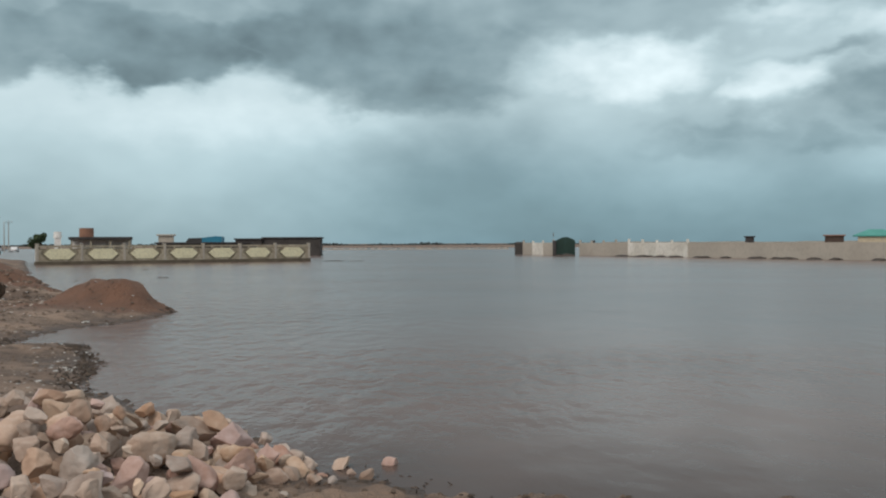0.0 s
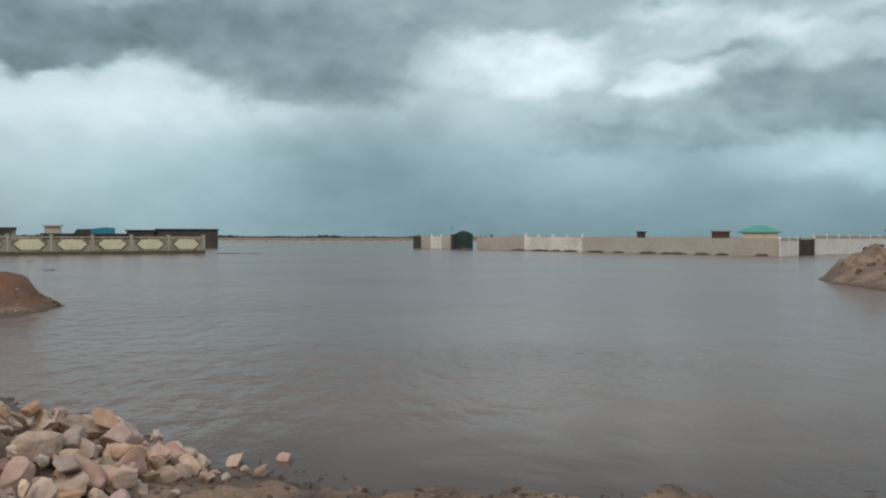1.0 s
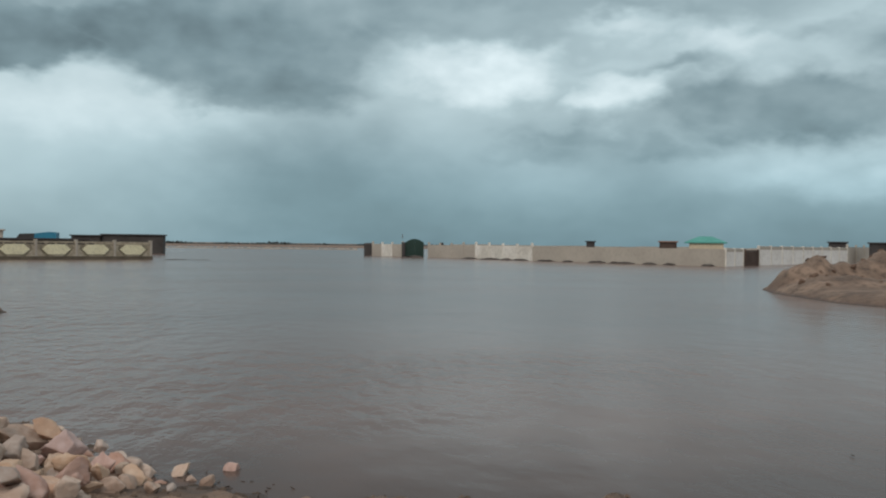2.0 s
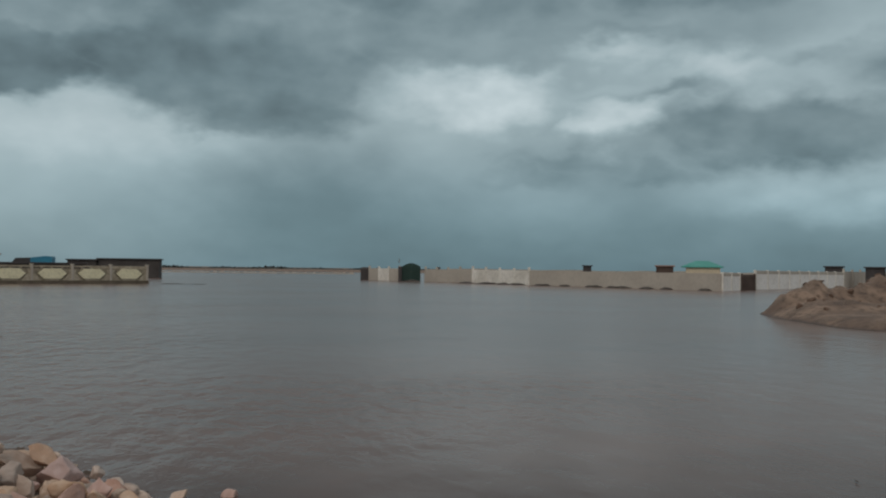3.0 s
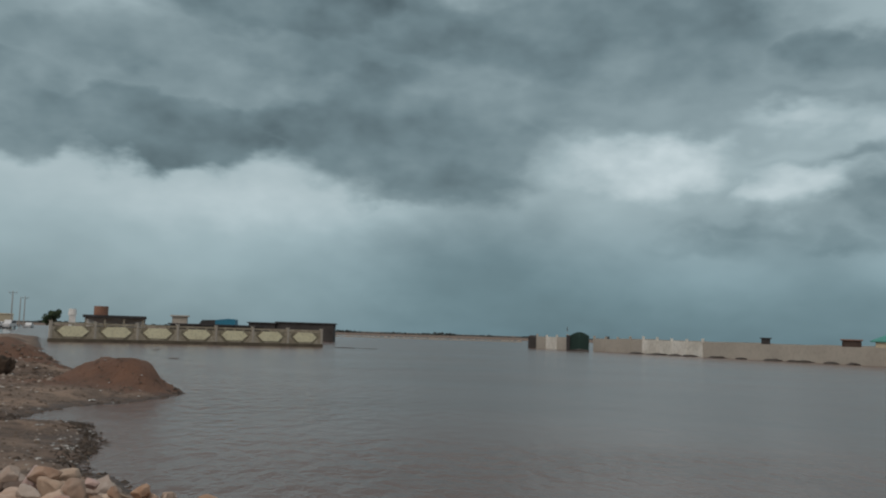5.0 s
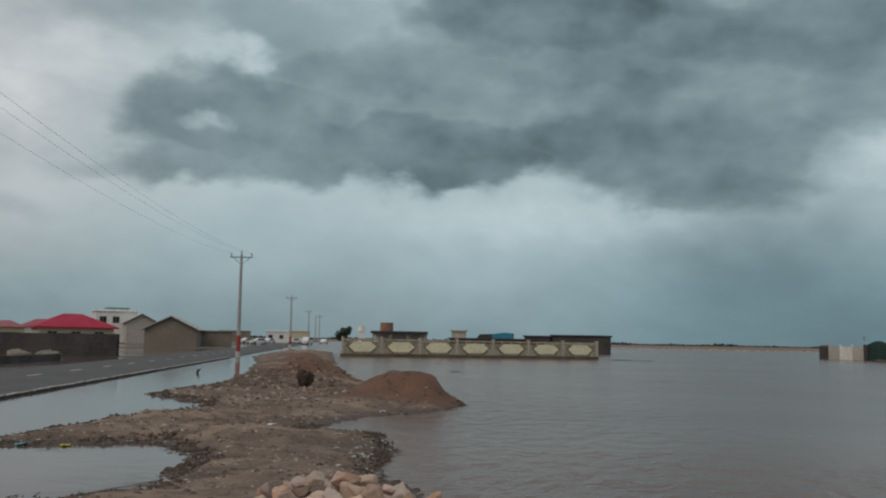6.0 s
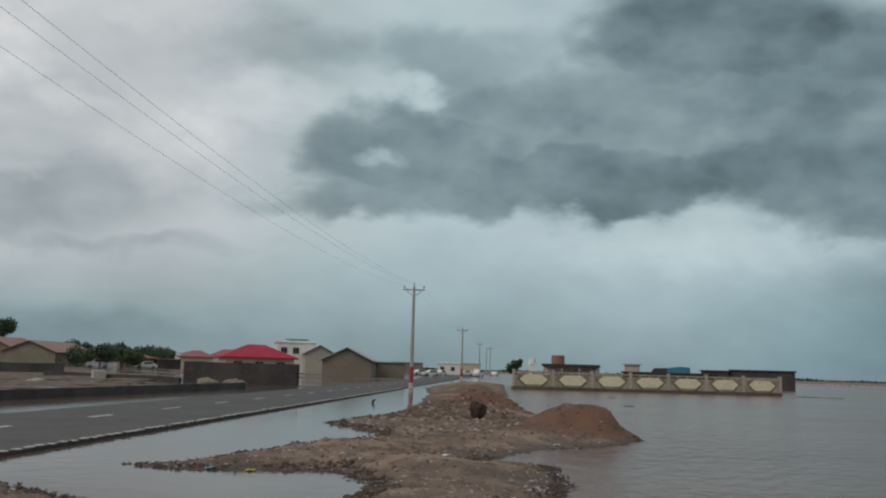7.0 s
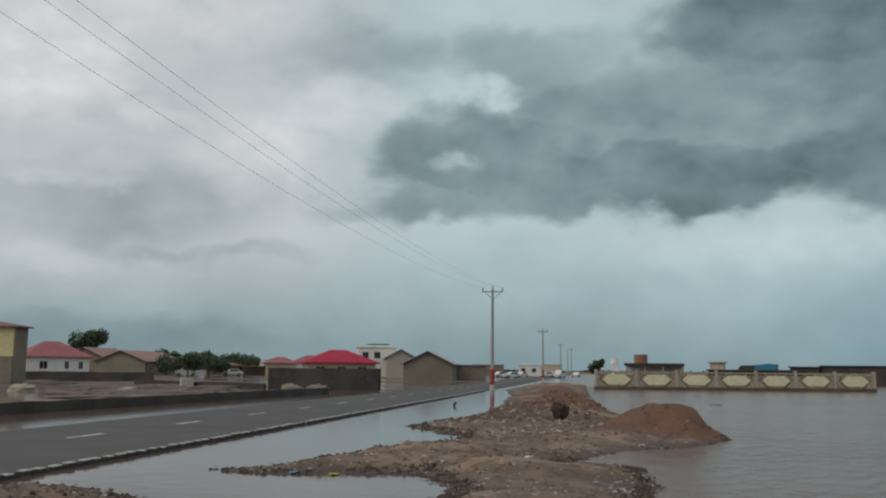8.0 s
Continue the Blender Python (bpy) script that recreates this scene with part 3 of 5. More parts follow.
def ground_height(px, py):
    wx = px + 0.33 * grain(px, py, 0.9, 3, 11) + 0.10 * grain(px, py, 4.5, 2, 13)
    wy = py + 0.33 * grain(px, py, 0.9, 3, 12) + 0.10 * grain(px, py, 4.5, 2, 14)
    d = inside_distance(wx, wy, SPIT + SPIT_NEAR)
    z = np.where(d > 0, 0.30 * (1 - np.exp(-d / 1.6)), np.maximum(d * 0.20, -0.9))
    z += (0.075 * grain(px, py, 0.8, 3, 5) + 0.035 * grain(px, py, 3.6, 3, 6)) * smooth01(d, -0.3, 0.8)
    rough = smooth01(grain(px, py, 0.45, 2, 15), -0.1, 0.5) * smooth01(d, -0.4, 0.3)
    z += 0.15 * rough * (np.abs(grain(px, py, 5.0, 3, 16)) - 0.25)
    # higher, drier ground behind the shore where the walk begins
    z += 0.18 * smooth01(-np.hypot(px, py), -7.5, -3.0)
    # road shelf and the half-drowned field behind it
    q = px * ROAD_NOR.x + py * ROAD_NOR.y
    field = -0.01 + 0.12 * grain(px, py, 0.26, 3, 21) + 0.03 * grain(px, py, 1.5, 2, 22) + 0.03 * smooth01(-q, 24, 60)
    shelf = np.where(q > (ROAD_NEAR + ROAD_FAR) / 2, -0.9 + 0.95 * smooth01(-q, -ROAD_NEAR + 0.05, -ROAD_NEAR + 0.3), 0.03)
    left = np.where(q < ROAD_FAR - 0.5, np.minimum(field, 0.6), shelf)
    left = np.where((q < ROAD_FAR - 0.1) & (q > ROAD_FAR - 5.9) & (py < 70), -0.09 + 0.08 * grain(px, py, 0.4, 2, 23), left)
    z = np.maximum(z, np.where(q < ROAD_NEAR + 0.3, left, -0.9))
    for hx, hy, ra, rb, turn, h in HEAPS:
        c, s = math.cos(radians(turn)), math.sin(radians(turn))
        u, v = (wx - hx) * c + (wy - hy) * s, -(wx - hx) * s + (wy - hy) * c
        r = np.sqrt((u / ra) ** 2 + (v / rb) ** 2)
        z += h * (1 - smooth01(r, 0.22, 1.08)) * (1 + 0.26 * grain(px, py, 2.4, 3, 31))
    db = inside_distance(wx, wy, BANK_LINE)
    zb = np.where(db > 0, 0.42 * (1 - np.exp(-db / 0.6)), np.maximum(db * 0.35, -0.9))
    for hx, hy, ra, rb, turn, h in BANK:
        r = np.sqrt(((wx - hx) / ra) ** 2 + ((wy - hy) / rb) ** 2)
        zb = zb + 0.64 * h * (1 - smooth01(r, 0.1, 1.2)) * (1 + 0.42 * grain(px, py, 1.7, 3, 33)) * smooth01(db, -0.15, 0.45)
    z = np.maximum(z, zb)
    # low shore far out, past the flood
    far = smooth01(py + 0.12 * px + 25 * grain(px, py, 0.01, 2, 41), 330, 520)
    z = np.maximum(z, -0.9 + far * (1.75 + 0.25 * grain(px, py, 0.03, 2, 42)))
    return z


def height(x, y):
    return float(ground_height(np.array([float(x)]), np.array([float(y)]))[0])


def build_ground():
    ang = np.concatenate([np.arange(-40, 66, 0.22), np.arange(66, 320, 3.0)])
    rad = [1.2]
    while rad[-1] < 4200:
        r = rad[-1]
        rad.append(r * (1.012 if r < 70 else 1.03 if r < 500 else 1.12))
    rad = np.array(rad)
    na, nr = len(ang), len(rad)
    A, R = np.meshgrid(np.radians(ang), rad)
    X, Y = -np.sin(A) * R, np.cos(A) * R
    Z = ground_height(X, Y)
    co = np.stack([X, Y, Z], -1).reshape(-1, 3)
    i = np.arange(nr - 1)[:, None] * na
    j = np.arange(na)[None, :]
    k = (j + 1) % na
    quads = np.stack([i + j, i + k, i + na + k, i + na + j], -1).reshape(-1, 4)
    hub = len(co)
    co = np.vstack([co, [[0, 0, height(0, 0)]]])
    faces = quads.tolist() + [[hub, (a + 1) % na, a] for a in range(na)]
    me = bpy.data.meshes.new("ground")
    me.from_pydata(co.tolist(), [], faces)
    bm = bmesh.new()
    bm.from_mesh(me)
    bmesh.ops.recalc_face_normals(bm, faces=bm.faces)
    if sum(f.normal.z for f in list(bm.faces)[:400]) < 0:
        bmesh.ops.reverse_faces(bm, faces=bm.faces)
    bm.to_mesh(me)
    bm.free()
    for p in me.polygons:
        p.use_smooth = True
    me.materials.append(ground_mat())
    return tagged(new("ground", me), "brown wet mud and sand with puddles and heaps", "ground", kind="structure")


def ground_mat():
    ma = bpy.data.materials.new("wet_mud")
    ma.use_nodes = True
    nt = ma.node_tree
    N, K = nt.nodes.new, nt.links.new
    bsdf = nt.nodes["Principled BSDF"]
    geo = N("ShaderNodeNewGeometry")
    sep = N("ShaderNodeSeparateXYZ")
    K(geo.outputs["Position"], sep.inputs[0])

    def nz(s, d=6.0):
        n = N("ShaderNodeTexNoise")
        n.inputs["Scale"].default_value, n.inputs["Detail"].default_value = s, d
        K(geo.outputs["Position"], n.inputs["Vector"])
        return n.outputs["Fac"]

    def span(v, lo, hi, a=0.0, b=1.0):
        n = N("ShaderNodeMapRange")
        n.inputs["From Min"].default_value, n.inputs["From Max"].default_value = lo, hi
        n.inputs["To Min"].default_value, n.inputs["To Max"].default_value = a, b
        K(v, n.inputs["Value"])
        return n.outputs[0]

    def mix(fac, a, b):
        n = N("ShaderNodeMixRGB")
        for i, q in enumerate((fac, a, b)):
            if isinstance(q, tuple):
                n.inputs[i].default_value = (*q, 1)
            elif isinstance(q, float):
                n.inputs[i].default_value = q
            else:
                K(q, n.inputs[i])
        return n.outputs[0]

    def add(a, b, s):
        n = N("ShaderNodeMath")
        n.operation = "MULTIPLY_ADD"
        K(b, n.inputs[0])
        n.inputs[1].default_value = s
        K(a, n.inputs[2])
        return n.outputs[0]

    # sand on mud, stony patches
    col = mix(span(nz(0.45), 0.40, 0.60), (0.285, 0.200, 0.145), (0.155, 0.105, 0.077))
    col = mix(span(nz(3.2), 0.50, 0.72), col, (0.095, 0.066, 0.050))
    col = mix(span(nz(22.0), 0.64, 0.76), col, (0.24, 0.185, 0.14))
    # stony patches: pale chips and dark gaps
    patch = span(nz(0.8, 3.0), 0.47, 0.58)
    chips = N("ShaderNodeTexVoronoi")
    chips.inputs["Scale"].default_value = 13.0
    K(geo.outputs["Position"], chips.inputs["Vector"])
    pale = mix(span(chips.outputs["Distance"], 0.22, 0.42), (0.24, 0.185, 0.145), (0.060, 0.043, 0.033))
    both = N("ShaderNodeMath")
    both.operation = "MULTIPLY"
    K(patch, both.inputs[0])
    both.inputs[1].default_value = 0.42
    col = mix(both.outputs[0], col, pale)
    # red earth in the tipped heaps
    red = None
    for hx, hy, r in ((-10.0, 28.8, 3.3), (-21.5, 47.0, 4.0), (-17.5, 40.5, 2.6), (-25.5, 56.0, 3.6), (-31.0, 66.0, 4.0)):
        vd = N("ShaderNodeVectorMath")
        vd.operation = "DISTANCE"
        K(geo.outputs["Position"], vd.inputs[0])
        vd.inputs[1].default_value = (hx, hy, 0.4)
        w = span(add(vd.outputs["Value"], nz(1.4), 1.6), r + 0.9, r + 0.2)
        if red is None:
            red = w
        else:
            mx = N("ShaderNodeMath")
            mx.operation = "MAXIMUM"
            K(red, mx.inputs[0])
            K(w, mx.inputs[1])
            red = mx.outputs[0]
    soil = mix(span(nz(1.3), 0.35, 0.65), (0.178, 0.092, 0.058), (0.130, 0.071, 0.047))
    col = mix(red, col, soil)
    # soaked rim along the water line
    wet = span(add(sep.outputs[2], nz(2.5), 0.14), 0.17, 0.08)
    col = mix(wet, col, (0.068, 0.048, 0.038))
    K(col, bsdf.inputs["Base Color"])
    K(span(wet, 0, 1, 0.95, 0.72), bsdf.inputs["Roughness"])
    b = N("ShaderNodeBump")
    b.inputs["Strength"].default_value, b.inputs["Distance"].default_value = 0.9, 0.09
    K(add(nz(9.0), nz(30.0), 0.5), b.inputs["Height"])
    K(b.outputs[0], bsdf.inputs["Normal"])
    return ma


ground = build_ground()


def sheet(name, pts, z, material, label):
    me = bpy.data.meshes.new(name)
    me.from_pydata([(x, y, z) for x, y in pts], [], [list(range(len(pts)))])
    me.materials.append(material)
    return tagged(new(name, me), label, "water", kind="structure")


sheet("water", [(-4000, -4000), (4000, -4000), (4000, 4000), (-4000, 4000)], 0.0, M_LAKE, "grey-brown muddy flood water, ruffled by wind")
sheet("water_roadside", [(-7.9, 9.0), (-7.4, 12.5), (-9.4, 15.4), (-11.0, 18.0), (-11.5, 24.0), (-16.5, 31.0), (-22.0, 45.0), (-37.0, 76.0), (-150, 330), (-400, 330),
      (-400, -60), (-5, -60), (-8, 2)], 0.004, M_CALM, "still shallow flood water beside the road")


# ---- the road with its striped kerb ----
ROAD_TURN = math.degrees(math.atan2(ROAD_DIR.y, ROAD_DIR.x))
road = thing("road", pose(0, 0, 0, 0, 0, ROAD_TURN), "dark wet asphalt road with worn centre dashes", "road", kind="structure")
# in the road's own axes x runs along it and y across, to its left; q = -y
part("carriageway", box(-30, 520, -ROAD_NEAR + 0.16, -ROAD_FAR, -0.3, ROAD_Z), M_ROAD, road)
for i in range(34):
    s = 3.75 + 6.68 * i
    bm = bmesh.new()
    rng = random.Random(i)
    a = s
    while a < s + 1.75:
        b = min(a + rng.uniform(0.3, 0.9), s + 1.8)
        block(bm, a, b, 13.40 + rng.uniform(-0.05, 0.05), 13.57 + rng.uniform(-0.02, 0.02), ROAD_Z + 0.002, ROAD_Z + 0.007)
        a = b + rng.uniform(0.02, 0.16)
    part("centre_dash", bm, M_LINE, road, "worn white road paint")
kerb = thing("kerb", pose(0, 0, 0, 0, 0, ROAD_TURN), "black and white painted concrete kerb stones along the road", "kerb", kind="structure")
KERB_LEN = 0.25
kerb_body = box(0.006, KERB_LEN - 0.006, 9.80, 9.96, -0.25, ROAD_Z + 0.03, bevel=0.015)
kerb_mesh = bpy.data.meshes.new("kerb_stone")
kerb_body.to_mesh(kerb_mesh)
kerb_body.free()
kerb_mesh.materials.append(M_KERB_B)
cap_body = box(0.01, KERB_LEN - 0.01, 9.795, 9.95, ROAD_Z + 0.012, ROAD_Z + 0.042, bevel=0.008)
cap_mesh = bpy.data.meshes.new("painted_top")
cap_body.to_mesh(cap_mesh)
cap_body.free()
cap_mesh.materials.append(M_KERB_W)
for i in range(54, 352):
    ob = new("kerb_stone", kerb_mesh)
    ob.parent = kerb
    ob.location = (i * KERB_LEN, random.uniform(-0.012, 0.012), random.uniform(-0.015, 0.008))
    ob.rotation_euler = (0, 0, random.uniform(-0.006, 0.006))
    if i % 2 == 0:
        cap = new("painted_top", cap_mesh)
        cap.parent = ob


def wall_between(name, a, b, z0, z1, thick, material, label, category="wall", kind="structure", steps=0, rough=0.0, seed=1):
    """A straight wall from a to b, cut into steps with an uneven top where rough is given."""
    ax, ay = a
    bx, by = b
    n = math.hypot(bx - ax, by - ay)
    rng = random.Random(seed)
    steps = max(1, steps)
    prof = [(0, z0)] + [(n * i / steps, z1 + (rng.uniform(-rough, rough) if rough else 0)) for i in range(steps + 1)] + [(n, z0)]
    ob = part(name, prism(prof[::-1], -thick / 2, thick / 2), material)
    ob.matrix_world = pose(ax, ay, 0, 0, 0, math.degrees(math.atan2(by - ay, bx - ax)))
    return tagged(ob, label, category, kind=kind)


# low dark wall on the far side of the road
wall_between("low_wall", (-30.2, 10.6), (-46.6, 58.3), -0.3, 0.47, 0.35, M_MUDWALL, "low dark wet block wall beside the road", steps=60, rough=0.02)


# ---- ornamental compound wall standing in the flood ----
def ornamental_wall():
    a, b = Vector((-39.9, 94.4)), Vector((-15.6, 111.6))
    n, bays = (b - a).length, 7
    w = n / bays
    t = thing("ornamental_wall", pose(a.x, a.y, 0, 0, 0, math.degrees(math.atan2(b.y - a.y, b.x - a.x))),
              "weathered concrete compound wall with pale yellow hexagon panels", "wall", kind="structure")
    part("plinth", box(-0.2, n + 0.2, -0.16, 0.30, -0.9, 0.34, bevel=0.02), M_CONC_D, t, "dark water-stained plinth")
    for i in range(bays):
        x = i * w
        c = x + w / 2
        # dark backing slab, the top edge dipping towards the middle of the bay
        prof = [(x, 0.34), (x, 1.66)] + [(x + w * k / 10, 1.66 - 0.10 * math.sin(math.pi * k / 10)) for k in range(1, 10)] + [(x + w, 1.66), (x + w, 0.34)]
        part("bay_slab", prism(prof, 0.0, 0.14), M_OLIVE, t, "dark olive-stained slab")
        hexa = [(c - 1.50, 1.08), (c - 0.88, 0.54), (c + 0.88, 0.54), (c + 1.50, 1.08), (c + 0.88, 1.60), (c - 0.88, 1.60)]
        part("hexagon_panel", prism(hexa, -0.12, -0.002), M_CREAM, t, "pale yellow painted hexagon")
        part("top_rail", prism([(x + 0.12, 1.74), (x + w - 0.12, 1.74), (x + w - 0.12, 1.93), (x + 0.12, 1.93)], -0.05, 0.19), M_CONC, t)
        for k in range(1, 4):
            part("rail_stub", box(x + w * k / 4 - 0.10, x + w * k / 4 + 0.10, -0.02, 0.16, 1.55, 1.738), M_CONC, t)
        # low step of bare concrete under the hexagon
        part("foot_block", box(c - 0.75, c + 0.75, -0.09, -0.003, 0.345, 0.50, bevel=0.01), M_CONC, t)
    for i in range(bays + 1):
        x = i * w
        lo, hi = (-0.05 if i == 0 else -1.0), (0.05 if i == bays else 1.0)
        fin = [(x + lo, 0.345), (x + hi, 0.345), (x + hi * 0.50, 0.92), (x + hi * 0.30, 1.10), (x + hi * 0.46, 1.52), (x + lo * 0.46, 1.52), (x + lo * 0.30, 1.10), (x + lo * 0.50, 0.92)]
        part("flared_fin", prism(fin[::-1], -0.10, -0.003), M_CONC, t, "bare pinkish concrete fin flaring to its foot")
        p = part("pillar", box(x - 0.12, x + 0.12, -0.16, 0.24, 0.345, 2.02, bevel=0.015), M_WALLPLAIN, t)
        part("pillar_cap", box(x - 0.15, x + 0.15, -0.19, 0.27, 2.022, 2.10, bevel=0.015), M_WALLPLAIN, p)
    # the wall turns back at its far end
    part("return_slab", box(n, n + 0.18, 0.31, 14.0, -0.9, 1.75), M_CONC, t)
    return t


ornamental_wall()


# ---- buildings ----
def window(parent, x0, x1, z0, z1, y, frame_mat):
    w = part("window", box(x0, x1, y - 0.05, y - 0.002, z0, z1), frame_mat, parent)
    part("pane", box(x0 + 0.07, (x0 + x1) / 2 - 0.03, y - 0.075, y - 0.052, z0 + 0.07, z1 - 0.07), M_GLASS, w)
    part("pane", box((x0 + x1) / 2 + 0.03, x1 - 0.07, y - 0.075, y - 0.052, z0 + 0.07, z1 - 0.07), M_GLASS, w)
    return w


def gable_roof(w, d, z, rise, over, thick=0.14):
    """Two slopes with the ridge along y; x from 0 to w, y from 0 to d."""
    k = rise / (w / 2)
    prof = [(-over, z - over * k), (w / 2, z + rise), (w + over, z - over * k), (w + over, z - over * k + thick), (w / 2, z + rise + thick), (-over, z - over * k + thick)]
    return prism(prof, -over, d + over)


def hip_roof(w, d, z, rise, over, ridge=0.25):
    bm = bmesh.new()
    x0, x1, y0, y1 = -over, w + over, -over, d + over
    lo = [bm.verts.new(p) for p in ((x0, y0, z), (x1, y0, z), (x1, y1, z), (x0, y1, z))]
    up = [bm.verts.new(p) for p in ((x0, y0, z + 0.16), (x1, y0, z + 0.16), (x1, y1, z + 0.16), (x0, y1, z + 0.16))]
    cx, cy, h = w / 2, d / 2, w * ridge / 2
    t0, t1 = bm.verts.new((cx - h, cy, z + rise)), bm.verts.new((cx + h, cy, z + rise))
    bm.faces.new(lo[::-1])
    for i in range(4):
        j = (i + 1) % 4
        bm.faces.new((lo[i], lo[j], up[j], up[i]))
    bm.faces.new((up[0], up[1], t1, t0))
    bm.faces.new((up[2], up[3], t0, t1))
    bm.faces.new((up[1], up[2], t1))
    bm.faces.new((up[3], up[0], t0))
    bmesh.ops.recalc_face_normals(bm, faces=bm.faces)
    return bm


def walls(t, w, d, z, material, z0=-0.5):
    part("wall", box(0, w, 0, d, z0, z), material, t)


def gabled_house(m, w, d, z, rise, wall_m, roof_m, label, side_windows=0, front=()):
    t = thing("house", m, label, "house")
    body = prism([(0, -0.5), (0, z), (w / 2, z + rise - 0.01), (w, z), (w, -0.5)], 0, d)
    part("wall", body, wall_m, t)
    part("roof", gable_roof(w, d, z, rise, 0.45), roof_m, t)
    part("fascia", prism([(-0.45, z - 0.45 * rise / (w / 2) - 0.12), (w / 2, z + rise - 0.12), (w + 0.45, z - 0.45 * rise / (w / 2) - 0.12),
                          (w + 0.45, z - 0.45 * rise / (w / 2) - 0.005), (w / 2, z + rise - 0.005), (-0.45, z - 0.45 * rise / (w / 2) - 0.005)], -0.46, -0.40), M_DARKROOF, t)
    for i in range(side_windows):
        y = d * (i + 0.5) / side_windows
        wn = part("window", box(w + 0.002, w + 0.06, y - 0.55, y + 0.55, z - 2.0, z - 0.7), M_WHITE, t)
        part("pane", box(w + 0.062, w + 0.09, y - 0.46, y + 0.46, z - 1.92, z - 0.78), M_GLASS, wn)
    for x0, x1, z0, z1 in front:
        window(t, x0, x1, z0, z1, 0, M_WHITE)
    return t


def hipped_house(m, w, d, z, rise, wall_m, roof_m, label, fronts=(), over=0.55):
    t = thing("house", m, label, "house")
    walls(t, w, d, z, wall_m)
    part("roof", hip_roof(w, d, z, rise, over), roof_m, t)
    for x0, x1, z0, z1 in fronts:
        window(t, x0, x1, z0, z1, 0, wall_m)
    return t


def flat_building(m, w, d, z, wall_m, label, fronts=(), parapet=0.3, name="building", roof_m=None):
    t = thing(name, m, label, "building")
    walls(t, w, d, z, wall_m)
    part("roof_slab", box(-0.25, w + 0.25, -0.25, d + 0.25, z + 0.002, z + 0.2, bevel=0.02), roof_m or wall_m, t)
    if parapet:
        for a in ((0, w, 0, 0.15), (0, w, d - 0.15, d)):
            part("parapet", box(*a, z + 0.202, z + 0.2 + parapet), wall_m, t)
    for x0, x1, z0, z1 in fronts:
        window(t, x0, x1, z0, z1, 0, M_GREYROOF)
    return t


# town side, by azimuth and distance
gabled_house(at(34.2, 160, 0.0, -7), 8.0, 16, 2.9, 1.95, M_SAND, M_GREYROOF, "unpainted sandcrete gabled house with a dark roof edge")
flat_building(at(31.0, 172, 0.0, 6), 5.0, 8, 2.6, M_SAND, "small flat-roofed sandcrete shed beside the gabled house", parapet=0)
hipped_house(at(39.75, 130, 0.0, 6), 9.0, 9, 2.55, 1.9, M_BEIGE, M_REDROOF, "beige house under a bright crimson hipped roof", fronts=((1.0, 2.2, 1.1, 2.2), (3.8, 5.0, 1.1, 2.2), (6.6, 7.8, 1.1, 2.2)))
white_block = flat_building(at(36.85, 215, 0.0, 4), 8.4, 10, 6.6, M_WHITE, "two-storey white flat-roofed building", fronts=((0.8, 2.2, 1.2, 2.6), (0.8, 2.2, 4.2, 5.6), (3.4, 4.8, 4.2, 5.6)))
part("roof_shelter", box(2.2, 7.0, 2, 7, 7.25, 7.5), M_GREENROOF, white_block, "pale green shelter roof")
for x_ in (2.4, 4.6, 6.8):
    part("shelter_post", box(x_ - 0.1, x_ + 0.1, 2.1, 2.3, 6.85, 7.248), M_WHITE, white_block)
gabled_house(at(35.2, 205, 0.0, 2), 6.0, 14, 4.4, 1.6, M_WALLPLAIN, M_GREYROOF, "pale plastered house behind the gabled one")
gabled_house(at(51.6, 205, 0.0, -25), 10.3, 21, 2.95, 2.0, M_TANWALL, M_BROWNROOF, "olive plastered gabled house with a rusty roof", side_windows=5)
hipped_house(at(55.1, 180, 0.0, 14), 10.5, 10, 3.3, 2.9, M_WHITE, M_PINKROOF, "white house under a faded red hipped roof", fronts=((2.0, 3.4, 1.3, 2.7), (6.2, 7.0, 1.3, 2.7), (8.6, 9.4, 1.3, 2.7)))
gabled_house(at(53.2, 235, 0.0, -30), 9.0, 14, 4.0, 2.0, M_SAND, M_BROWNROOF, "brown sandcrete house with a rusty roof in the distance")
yellow = thing("house", at(59.3, 122, 0.0, -28), "two-storey yellow and grey house with a low red roof", "house")
part("wall", box(0, 8.2, 0, 3.2, -0.5, 6.1), M_YELLOW, yellow)
part("side_wall", box(8.202, 8.35, -0.02, 3.22, -0.5, 6.12), M_SAND, yellow, "bare grey-brown side wall")
part("lower_wall", box(-0.05, 8.2, -0.12, -0.002, -0.5, 2.9), M_SAND, yellow)
part("roof", hip_roof(8.4, 3.2, 6.12, 0.8, 0.4), M_MAROON, yellow)
window(yellow, 1.2, 2.4, 3.9, 5.2, 0, M_WHITE)
# rusty-roofed sheds and low houses further along
hipped_house(at(45.5, 235, 0.0, 6), 7.5, 7, 2.3, 1.0, M_SAND, M_BROWNROOF, "low shed under a rusty red roof")
flat_building(at(43.5, 232, 0.0, 4), 7.0, 6, 2.1, M_BLOCK, "low dark block shed", parapet=0, roof_m=M_BROWNROOF)
hipped_house(at(42.2, 230, 0.0, 4), 7.0, 8, 2.9, 1.6, M_BEIGE, M_PINKROOF, "small beige house under a red hipped roof")
hipped_house(at(40.6, 250, 0.0, 4), 9.0, 8, 3.3, 1.9, M_WHITE, M_PINKROOF, "small white house under a faded red roof")
flat_building(at(43.0, 280, 0.0, 4), 9.0, 6, 3.5, M_WHITE, "white flat-roofed house far behind the sheds", parapet=0.2)
flat_building(at(27.4, 330, 0.0, 0), 7.5, 8, 3.6, M_WHITE, "white flat-roofed building far along the road", fronts=((0.8, 2.2, 1.2, 2.6), (4.4, 5.8, 1.2, 2.6)))
